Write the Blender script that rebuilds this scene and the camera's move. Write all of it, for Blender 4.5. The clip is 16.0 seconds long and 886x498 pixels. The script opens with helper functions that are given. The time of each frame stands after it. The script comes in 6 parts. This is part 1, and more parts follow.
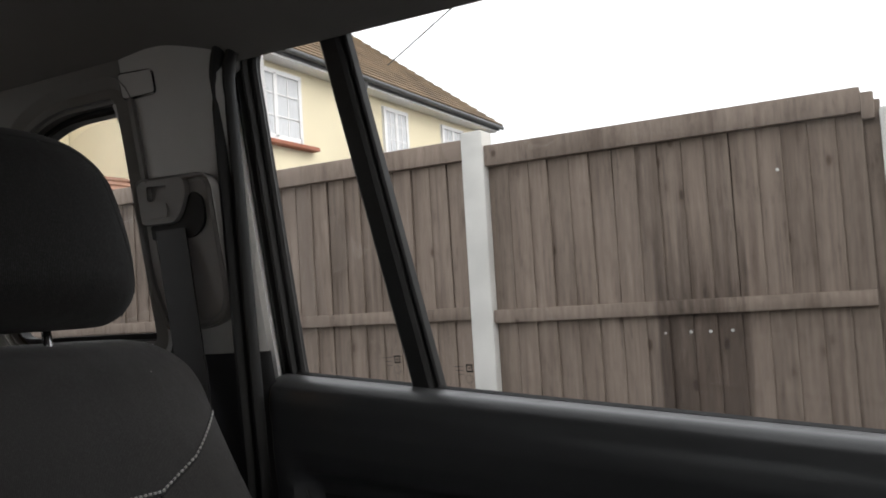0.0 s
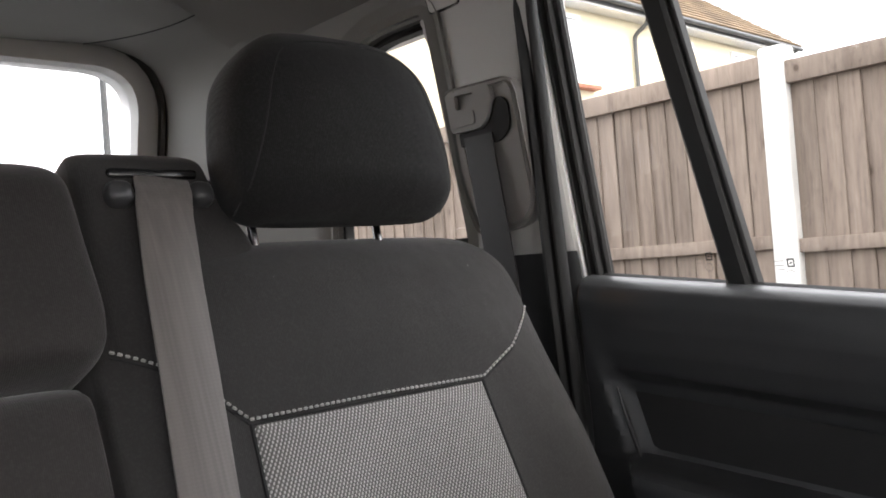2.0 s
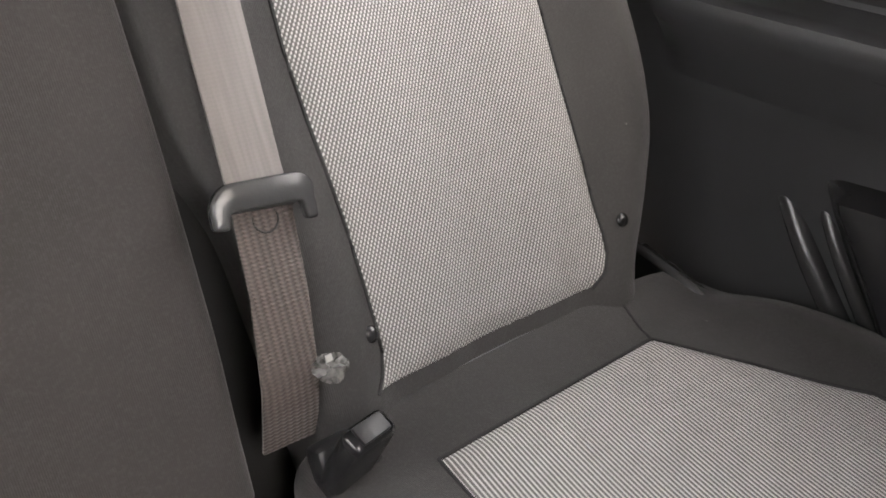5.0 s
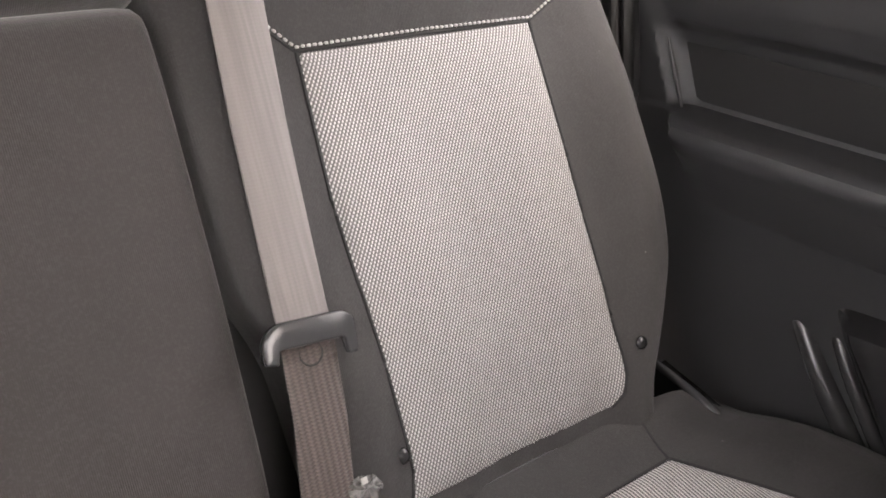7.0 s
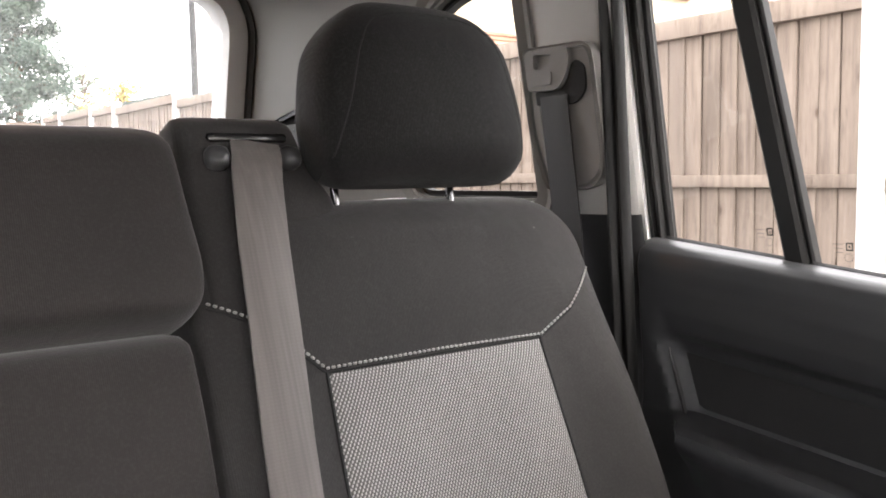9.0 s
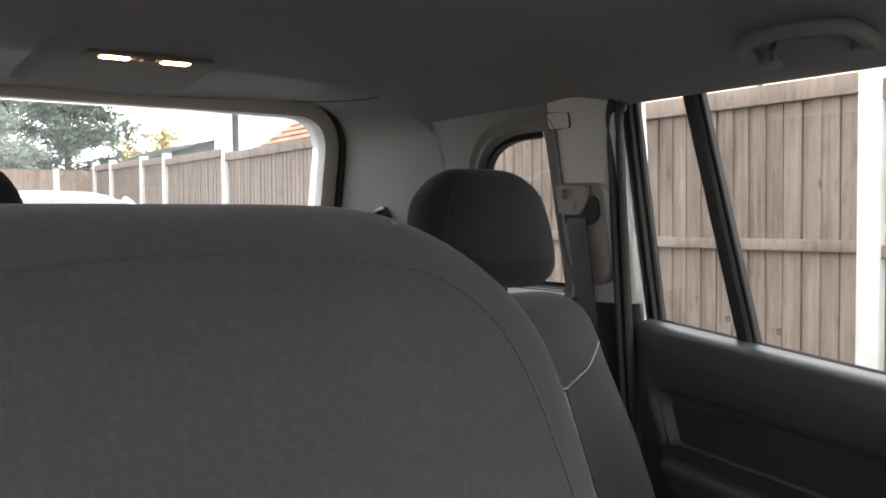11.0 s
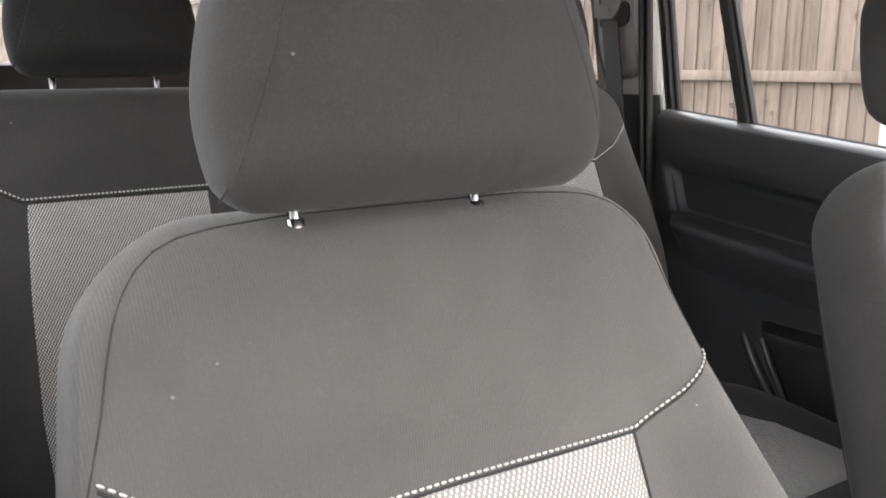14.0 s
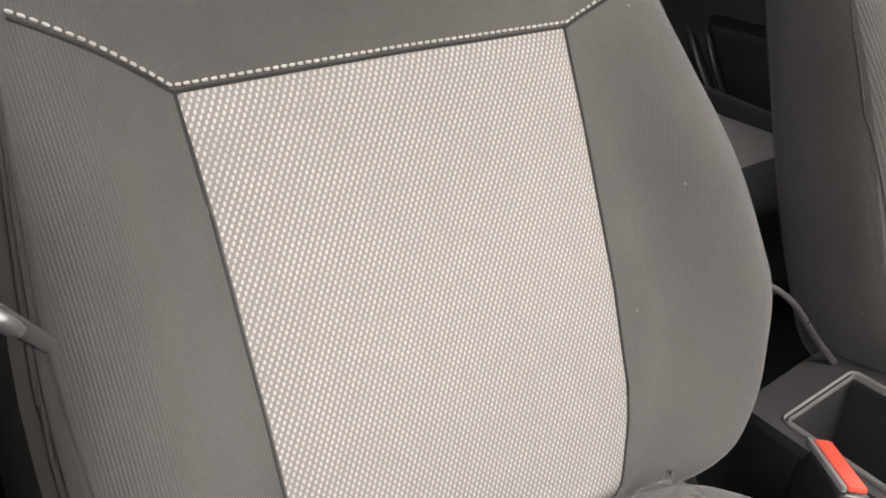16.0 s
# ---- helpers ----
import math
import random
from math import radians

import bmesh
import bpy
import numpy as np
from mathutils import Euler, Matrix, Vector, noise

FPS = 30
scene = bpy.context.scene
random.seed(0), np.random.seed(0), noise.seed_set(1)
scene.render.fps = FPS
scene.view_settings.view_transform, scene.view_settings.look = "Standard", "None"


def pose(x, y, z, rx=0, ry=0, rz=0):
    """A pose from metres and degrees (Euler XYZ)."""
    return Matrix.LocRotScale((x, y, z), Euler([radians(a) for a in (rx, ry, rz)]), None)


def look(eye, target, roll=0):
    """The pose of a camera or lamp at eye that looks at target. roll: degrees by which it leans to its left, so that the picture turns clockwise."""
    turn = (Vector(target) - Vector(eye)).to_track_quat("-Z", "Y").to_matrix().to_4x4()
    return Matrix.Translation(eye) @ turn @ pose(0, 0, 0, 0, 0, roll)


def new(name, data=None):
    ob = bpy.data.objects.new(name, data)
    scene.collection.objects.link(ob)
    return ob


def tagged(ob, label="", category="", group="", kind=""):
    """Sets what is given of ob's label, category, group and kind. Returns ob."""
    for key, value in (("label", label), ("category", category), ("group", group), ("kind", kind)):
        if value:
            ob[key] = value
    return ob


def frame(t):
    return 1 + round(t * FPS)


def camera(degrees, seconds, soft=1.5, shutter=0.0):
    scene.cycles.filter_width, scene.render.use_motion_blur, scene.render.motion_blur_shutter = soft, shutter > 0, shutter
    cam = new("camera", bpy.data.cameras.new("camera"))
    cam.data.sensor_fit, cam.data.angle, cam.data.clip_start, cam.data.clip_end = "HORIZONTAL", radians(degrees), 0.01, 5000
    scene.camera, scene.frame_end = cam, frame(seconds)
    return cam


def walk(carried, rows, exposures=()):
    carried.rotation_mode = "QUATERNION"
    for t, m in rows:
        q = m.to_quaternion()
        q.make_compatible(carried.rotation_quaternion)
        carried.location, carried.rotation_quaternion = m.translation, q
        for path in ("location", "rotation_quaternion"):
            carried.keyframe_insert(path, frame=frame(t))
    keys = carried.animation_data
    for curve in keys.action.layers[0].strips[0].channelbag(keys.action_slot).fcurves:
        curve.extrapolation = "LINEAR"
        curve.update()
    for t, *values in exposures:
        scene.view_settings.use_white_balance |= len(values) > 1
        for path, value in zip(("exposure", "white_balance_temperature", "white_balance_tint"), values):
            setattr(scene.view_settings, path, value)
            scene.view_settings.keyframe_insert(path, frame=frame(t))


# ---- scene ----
# ---------------------------------------------------------------- camera
cam = camera(54.6, 16.0, soft=1.8)
ROWS = [
    (0, -0.076, -0.045, 1.208, -61.25, 3.81, -3.40),
    (0.5, -0.091, -0.049, 1.228, -53.10, 2.92, -3.50),
    (1, -0.101, -0.042, 1.207, -46.91, 3.58, -4.00),
    (1.5, -0.095, -0.031, 1.181, -43.70, 3.50, -4.40),
    (2, -0.090, -0.021, 1.158, -42.26, 1.32, -4.20),
    (2.5, -0.083, -0.022, 1.138, -40.90, -3.10, -4.10),
    (3, -0.076, -0.029, 1.132, -39.75, -8.25, -3.70),
    (3.5, -0.068, -0.029, 1.116, -39.11, -13.03, -3.20),
    (4, -0.061, -0.040, 1.103, -38.16, -18.18, -3.00),
    (4.5, -0.063, -0.030, 1.088, -38.38, -22.62, -2.40),
    (5.6, -0.066, -0.036, 1.078, -37.90, -28.60, -2.20),
    (7, -0.083, -0.058, 1.156, -36.21, -21.90, -2.00),
    (7.5, -0.091, -0.045, 1.172, -36.79, -17.27, -1.30),
    (8, -0.097, -0.047, 1.179, -36.59, -12.59, -1.30),
    (8.5, -0.099, -0.055, 1.196, -36.23, -9.06, -0.90),
    (9, -0.119, -0.067, 1.221, -37.11, -4.99, -0.80),
    (9.5, -0.148, -0.146, 1.280, -36.84, -3.58, -0.50),
    (10, -0.231, -0.227, 1.315, -36.51, -2.58, -0.40),
    (10.2, -0.272, -0.255, 1.311, -36.39, -2.12, -0.40),
    (11.3, -0.470, -0.440, 1.322, -34.60, -2.30, -0.45),
    (12.5, -0.630, -0.590, 1.303, -32.27, -3.64, -0.50),
    (13, -0.637, -0.617, 1.283, -31.64, -5.22, -0.50),
    (13.5, -0.632, -0.652, 1.258, -31.63, -7.82, -0.40),
    (14, -0.642, -0.654, 1.229, -32.66, -12.12, 0.00),
    (14.5, -0.648, -0.661, 1.208, -33.76, -16.41, 0.20),
    (15, -0.638, -0.691, 1.183, -33.13, -19.88, -0.10),
    (15.5, -0.648, -0.686, 1.149, -35.55, -23.77, 1.05),
    (16, -0.649, -0.697, 1.111, -36.10, -27.97, 1.13),
]
EXPOSURES = [(0.0, 0.68, 6350, 9), (0.5, 0.95, 6350, 10), (1.0, 1.37, 6400, 10), (1.5, 1.66, 6400, 11), (2.0, 2.05, 6400, 11), (2.5, 2.5, 6450, 12), (3.0, 2.85, 6450, 12), (3.5, 3.05, 6450, 12), (4.5, 3.24, 6700, 12),
             (7.0, 3.45, 6850, 17), (8.0, 2.9, 6750, 15), (9.0, 2.68, 6600, 13), (9.5, 2.36, 6550, 12), (10.0, 2.15, 6500, 11), (12.5, 1.85, 6150, 8), (13.5, 1.95, 6300, 10), (14.0, 2.45, 6400, 10), (14.5, 2.35, 6500, 11), (15.5, 1.67, 6650, 12), (16.0, 1.87, 6750, 12)]


def aim(x, y, z, yaw, pitch, roll):
    d = Vector((-math.sin(radians(yaw)) * math.cos(radians(pitch)), math.cos(radians(yaw)) * math.cos(radians(pitch)), math.sin(radians(pitch))))
    return look((x, y, z), Vector((x, y, z)) + d, roll)


walk(cam, [(t, aim(x, y, z, yaw, pitch, roll)) for t, x, y, z, yaw, pitch, roll in ROWS], EXPOSURES)

# ---------------------------------------------------------------- world and light
world = bpy.data.worlds.new("overcast_sky")
scene.world = world
world.use_nodes = True
wn, wl = world.node_tree.nodes, world.node_tree.links
wn.clear()
sky = wn.new("ShaderNodeTexSky")
sky.sky_type = "NISHITA"
sky.sun_disc = False
sky.sun_elevation = radians(38)
sky.sun_rotation = radians(171)
sky.dust_density = 4.0
grey = wn.new("ShaderNodeMix")
grey.data_type = "RGBA"
grey.inputs["Factor"].default_value = 0.8
grey.inputs["B"].default_value = (8.6, 8.5, 8.4, 1)
back = wn.new("ShaderNodeBackground")
back.inputs["Strength"].default_value = 0.15
wout = wn.new("ShaderNodeOutputWorld")
wl.new(sky.outputs[0], grey.inputs["A"])
wl.new(grey.outputs["Result"], back.inputs["Color"])
wl.new(back.outputs[0], wout.inputs[0])

sun_data = bpy.data.lights.new("sun", "SUN")
sun_data.energy = 0.6
sun_data.angle = radians(25)
sun_data.color = (1.0, 0.95, 0.9)
sun = new("sun", sun_data)
sun.matrix_world = look((2, -12, 12), (0, 0, 0))


# ---------------------------------------------------------------- materials
def nodes_of(name):
    m = bpy.data.materials.new(name)
    m.use_nodes = True
    t = m.node_tree
    return m, t.nodes, t.links, t.nodes["Principled BSDF"]


def coords(n, l, scale=(1, 1, 1)):
    tc = n.new("ShaderNodeTexCoord")
    mp = n.new("ShaderNodeMapping")
    mp.inputs["Scale"].default_value = scale
    l.new(tc.outputs["Object"], mp.inputs["Vector"])
    return mp.outputs["Vector"]


def noise_node(n, l, vec, scale, detail=3.0, rough=0.55):
    x = n.new("ShaderNodeTexNoise")
    x.inputs["Scale"].default_value = scale
    x.inputs["Detail"].default_value = detail
    x.inputs["Roughness"].default_value = rough
    l.new(vec, x.inputs["Vector"])
    return x.outputs["Fac"]


def ramp(n, l, fac, stops):
    r = n.new("ShaderNodeValToRGB")
    e = r.color_ramp.elements
    while len(e) < len(stops):
        e.new(0.5)
    for k, (p, c) in zip(e, stops):
        k.position, k.color = p, (*c, 1) if len(c) == 3 else c
    l.new(fac, r.inputs["Fac"])
    return r.outputs["Color"]


def bump(n, l, bsdf, height, strength, distance=0.002):
    b = n.new("ShaderNodeBump")
    b.inputs["Strength"].default_value = strength
    b.inputs["Distance"].default_value = distance
    l.new(height, b.inputs["Height"])
    l.new(b.outputs["Normal"], bsdf.inputs["Normal"])


def math_node(n, l, op, a, b=None, c=None):
    m = n.new("ShaderNodeMath")
    m.operation = op
    for i, v in enumerate((a, b, c)):
        if v is None:
            continue
        if isinstance(v, (int, float)):
            m.inputs[i].default_value = v
        else:
            l.new(v, m.inputs[i])
    return m.outputs[0]


def surface(name, color, rough=0.6, var=0.12, scale=6.0, grain=300.0, depth=0.15, metal=0.0, stretch=(1, 1, 1), coat=0.0, sheen=0.0, dist=0.0015):
    m, n, l, b = nodes_of(name)
    v = coords(n, l, stretch)
    big = noise_node(n, l, v, scale, 4.0)
    lo = tuple(c * (1 - var) for c in color)
    hi = tuple(min(1, c * (1 + var)) for c in color)
    l.new(ramp(n, l, big, [(0.3, lo), (0.7, hi)]), b.inputs["Base Color"])
    fine = noise_node(n, l, v, grain, 2.0)
    if depth > 0:
        bump(n, l, b, fine, depth, dist)
    r = n.new("ShaderNodeMapRange")
    r.inputs["To Min"].default_value = max(0.02, rough - 0.08)
    r.inputs["To Max"].default_value = min(1, rough + 0.08)
    l.new(big, r.inputs["Value"])
    l.new(r.outputs[0], b.inputs["Roughness"])
    b.inputs["Metallic"].default_value = metal
    b.inputs["Coat Weight"].default_value = coat
    b.inputs["Sheen Weight"].default_value = sheen
    return m


def fabric(name, color, pitch=0.0016, sheen=0.18, relief=0.4, cord=0.22):
    """Dark twill cloth: fine upright ribs, lint and slow fading."""
    m, n, l, b = nodes_of(name)
    v = coords(n, l)
    big = noise_node(n, l, v, 7.0, 5.0)
    lint = noise_node(n, l, v, 420.0, 2.0)
    base = ramp(n, l, big, [(0.3, tuple(c * 0.86 for c in color)), (0.72, tuple(c * 1.16 for c in color))])
    fleck = ramp(n, l, lint, [(0.45, (0, 0, 0)), (0.8, (1, 1, 1))])
    mix = n.new("ShaderNodeMix")
    mix.data_type = "RGBA"
    mix.blend_type = "ADD"
    mix.inputs["Factor"].default_value = 0.012
    l.new(base, mix.inputs["A"])
    l.new(fleck, mix.inputs["B"])
    # a few pale threads of fluff caught in the cloth
    fluff = n.new("ShaderNodeTexVoronoi")
    fluff.inputs["Scale"].default_value = 38.0
    l.new(v, fluff.inputs["Vector"])
    pick = n.new("ShaderNodeSeparateColor")
    l.new(fluff.outputs["Color"], pick.inputs[0])
    spot = math_node(n, l, "MULTIPLY", math_node(n, l, "LESS_THAN", fluff.outputs["Distance"], 0.045), math_node(n, l, "GREATER_THAN", pick.outputs[0], 0.86))
    mix2 = n.new("ShaderNodeMix")
    mix2.data_type = "RGBA"
    l.new(math_node(n, l, "MULTIPLY", spot, 0.35), mix2.inputs["Factor"])
    l.new(mix.outputs["Result"], mix2.inputs["A"])
    mix2.inputs["B"].default_value = (0.4, 0.39, 0.37, 1)
    l.new(mix2.outputs["Result"], b.inputs["Base Color"])
    sep = n.new("ShaderNodeSeparateXYZ")
    l.new(v, sep.inputs[0])
    rib = math_node(n, l, "SINE", math_node(n, l, "MULTIPLY", sep.outputs["X"], 6.2832 / pitch))
    h = math_node(n, l, "ADD", math_node(n, l, "MULTIPLY", rib, cord), lint)
    bump(n, l, b, h, relief, 0.0006)
    # slow creases of the stretched cover
    crease = n.new("ShaderNodeBump")
    crease.inputs["Strength"].default_value = 0.35
    crease.inputs["Distance"].default_value = 0.006
    l.new(noise_node(n, l, v, 16.0, 3.0), crease.inputs["Height"])
    l.new(crease.outputs["Normal"], b.inputs["Normal"].links[0].from_node.inputs["Normal"])
    b.inputs["Roughness"].default_value = 0.85
    b.inputs["Specular IOR Level"].default_value = 0.25
    b.inputs["Sheen Weight"].default_value = sheen
    b.inputs["Sheen Roughness"].default_value = 0.5
    return m


def weave(name, axis, low=0.52, high=0.63, ground=0.15, shift=0.44, run_on=1.95, pitch=(0.0039, 0.0029)):
    """Two-tone seat weave: pale slanted threads over a dark ground, rows set half a step apart."""
    m, n, l, b = nodes_of(name)
    v = coords(n, l)
    sep = n.new("ShaderNodeSeparateXYZ")
    l.new(v, sep.inputs[0])
    u = math_node(n, l, "DIVIDE", sep.outputs["X"], pitch[0])
    w = math_node(n, l, "DIVIDE", sep.outputs[axis], pitch[1])
    row = math_node(n, l, "FLOOR", w)
    fw = math_node(n, l, "SUBTRACT", math_node(n, l, "FRACT", w), 0.5)
    fu = math_node(n, l, "SUBTRACT", math_node(n, l, "FRACT", math_node(n, l, "SUBTRACT", u, math_node(n, l, "MULTIPLY", row, shift))), 0.5)
    fu = math_node(n, l, "SUBTRACT", fu, math_node(n, l, "MULTIPLY", fw, 0.14))
    d = math_node(n, l, "ADD", math_node(n, l, "POWER", math_node(n, l, "ABSOLUTE", math_node(n, l, "MULTIPLY", fu, 4.1)), 2.0),
                  math_node(n, l, "POWER", math_node(n, l, "ABSOLUTE", math_node(n, l, "MULTIPLY", fw, run_on)), 2.0))
    k = n.new("ShaderNodeMapRange")
    k.interpolation_type = "SMOOTHSTEP"
    k.inputs["From Min"].default_value = 1.3
    k.inputs["From Max"].default_value = 0.3
    l.new(d, k.inputs["Value"])
    wear = noise_node(n, l, v, 60.0, 3.0)
    pale = ramp(n, l, wear, [(0.25, (low, low * 0.97, low * 0.94)), (0.75, (high, high * 0.97, high * 0.945))])
    mix = n.new("ShaderNodeMix")
    mix.data_type = "RGBA"
    mix.inputs["A"].default_value = (ground, ground * 0.95, ground * 0.92, 1)
    l.new(k.outputs[0], mix.inputs["Factor"])
    l.new(pale, mix.inputs["B"])
    l.new(mix.outputs["Result"], b.inputs["Base Color"])
    bump(n, l, b, k.outputs[0], 0.6, 0.0012)
    b.inputs["Roughness"].default_value = 0.75
    b.inputs["Specular IOR Level"].default_value = 0.3
    return m


def webbing(name, color, pitch, depth):
    """Seat belt webbing: lengthwise cords crossed by a fine slanted twill, worn paler in streaks."""
    m, n, l, b = nodes_of(name)
    v = coords(n, l)
    sep = n.new("ShaderNodeSeparateXYZ")
    l.new(v, sep.inputs[0])
    cord = math_node(n, l, "SINE", math_node(n, l, "MULTIPLY", sep.outputs["X"], 6.2832 / pitch))
    slant = math_node(n, l, "ADD", math_node(n, l, "MULTIPLY", math_node(n, l, "ABSOLUTE", math_node(n, l, "SINE", math_node(n, l, "MULTIPLY", sep.outputs["X"], 3.1416 / pitch))), 0.8),
                      math_node(n, l, "MULTIPLY", sep.outputs["Z"], 900.0))
    twill = math_node(n, l, "SINE", math_node(n, l, "MULTIPLY", slant, 2.2))
    streak = noise_node(n, l, coords(n, l, (160, 160, 5)), 1.0, 4.0)
    base = ramp(n, l, streak, [(0.3, tuple(c * 0.82 for c in color)), (0.7, tuple(c * 1.16 for c in color))])
    k = math_node(n, l, "ADD", math_node(n, l, "MULTIPLY", cord, 0.5 * depth), math_node(n, l, "MULTIPLY", twill, 0.5 * depth))
    shade = n.new("ShaderNodeVectorMath")
    shade.operation = "SCALE"
    l.new(base, shade.inputs[0])
    l.new(math_node(n, l, "ADD", k, 1.0), shade.inputs["Scale"])
    l.new(shade.outputs[0], b.inputs["Base Color"])
    bump(n, l, b, math_node(n, l, "ADD", cord, twill), depth, 0.0005)
    b.inputs["Roughness"].default_value = 0.55
    b.inputs["Sheen Weight"].default_value = 0.3
    return m


def fence_wood(name, tint=(1, 1, 1)):
    m, n, l, b = nodes_of(name)
    tc = n.new("ShaderNodeTexCoord")
    info = n.new("ShaderNodeObjectInfo")
    shift = n.new("ShaderNodeVectorMath")
    shift.operation = "MULTIPLY_ADD"
    shift.inputs[1].default_value = (13.0, 7.0, 29.0)
    l.new(info.outputs["Random"], shift.inputs[0])
    l.new(tc.outputs["Object"], shift.inputs[2])
    mp = n.new("ShaderNodeMapping")
    mp.inputs["Scale"].default_value = (40, 40, 2.2)
    l.new(shift.outputs[0], mp.inputs["Vector"])
    grain = noise_node(n, l, mp.outputs[0], 1.0, 6.0, 0.65)
    col = ramp(n, l, grain, [(0.25, tuple(a * t for a, t in zip((0.125, 0.101, 0.083), tint))), (0.55, tuple(a * t for a, t in zip((0.175, 0.145, 0.12), tint))),
                             (0.8, tuple(a * t for a, t in zip((0.215, 0.182, 0.155), tint)))])
    mp2 = n.new("ShaderNodeMapping")
    mp2.inputs["Scale"].default_value = (3.0, 3.0, 1.3)
    l.new(shift.outputs[0], mp2.inputs["Vector"])
    stain = noise_node(n, l, mp2.outputs[0], 1.6, 4.0)
    dark = ramp(n, l, stain, [(0.30, (0.70, 0.68, 0.665)), (0.48, (0.98, 0.98, 0.98)), (0.70, (1.05, 1.05, 1.05))])
    mp4 = n.new("ShaderNodeMapping")
    mp4.inputs["Scale"].default_value = (11.0, 11.0, 0.75)
    l.new(shift.outputs[0], mp4.inputs["Vector"])
    streak = ramp(n, l, noise_node(n, l, mp4.outputs[0], 1.3, 3.0, 0.6), [(0.30, (0.74, 0.715, 0.70)), (0.42, (0.98, 0.98, 0.98)), (0.70, (1.06, 1.06, 1.06))])
    knots = n.new("ShaderNodeTexVoronoi")
    knots.inputs["Scale"].default_value = 1.0
    mp3 = n.new("ShaderNodeMapping")
    mp3.inputs["Scale"].default_value = (8, 8, 6.4)
    l.new(shift.outputs[0], mp3.inputs["Vector"])
    l.new(mp3.outputs[0], knots.inputs["Vector"])
    kn = ramp(n, l, knots.outputs["Distance"], [(0.06, (0.42, 0.37, 0.33)), (0.12, (0.86, 0.85, 0.84)), (0.24, (1, 1, 1))])
    tone = n.new("ShaderNodeMapRange")
    tone.inputs["To Min"].default_value = 0.90
    tone.inputs["To Max"].default_value = 1.10
    l.new(info.outputs["Random"], tone.inputs["Value"])
    # rain-soaked runs down a few boards of one panel
    geo = n.new("ShaderNodeNewGeometry")
    place = n.new("ShaderNodeSeparateXYZ")
    l.new(geo.outputs["Position"], place.inputs[0])
    wob = n.new("ShaderNodeMapping")
    wob.inputs["Scale"].default_value = (14.0, 14.0, 1.1)
    l.new(geo.outputs["Position"], wob.inputs["Vector"])
    rag = noise_node(n, l, wob.outputs[0], 1.0, 4.0, 0.6)
    off = math_node(n, l, "DIVIDE", math_node(n, l, "SUBTRACT", place.outputs["Y"], 0.74), 0.20)
    near = math_node(n, l, "SUBTRACT", 1.0, math_node(n, l, "MULTIPLY", off, off))
    low = math_node(n, l, "MULTIPLY", math_node(n, l, "SUBTRACT", 1.62, place.outputs["Z"]), 0.55)
    soak = math_node(n, l, "ADD", math_node(n, l, "MINIMUM", near, low), math_node(n, l, "MULTIPLY", math_node(n, l, "SUBTRACT", rag, 0.5), 1.5))
    wet = ramp(n, l, soak, [(0.02, (1, 1, 1)), (0.42, (0.42, 0.39, 0.37))])
    mp5 = n.new("ShaderNodeMapping")
    mp5.inputs["Scale"].default_value = (46, 46, 13)
    l.new(shift.outputs[0], mp5.inputs["Vector"])
    mottle = ramp(n, l, noise_node(n, l, mp5.outputs[0], 1.0, 5.0, 0.7), [(0.28, (0.66, 0.64, 0.63)), (0.45, (0.97, 0.97, 0.97)), (0.72, (1.14, 1.14, 1.14))])
    out = col
    for f in (dark, kn, streak, mottle, wet):
        x = n.new("ShaderNodeMix")
        x.data_type = "RGBA"
        x.blend_type = "MULTIPLY"
        x.inputs["Factor"].default_value = 1.0
        l.new(out, x.inputs["A"])
        l.new(f, x.inputs["B"])
        out = x.outputs["Result"]
    s = n.new("ShaderNodeVectorMath")
    s.operation = "SCALE"
    l.new(out, s.inputs[0])
    l.new(tone.outputs[0], s.inputs["Scale"])
    l.new(s.outputs[0], b.inputs["Base Color"])
    bump(n, l, b, grain, 0.5, 0.003)
    b.inputs["Roughness"].default_value = 0.85
    return m


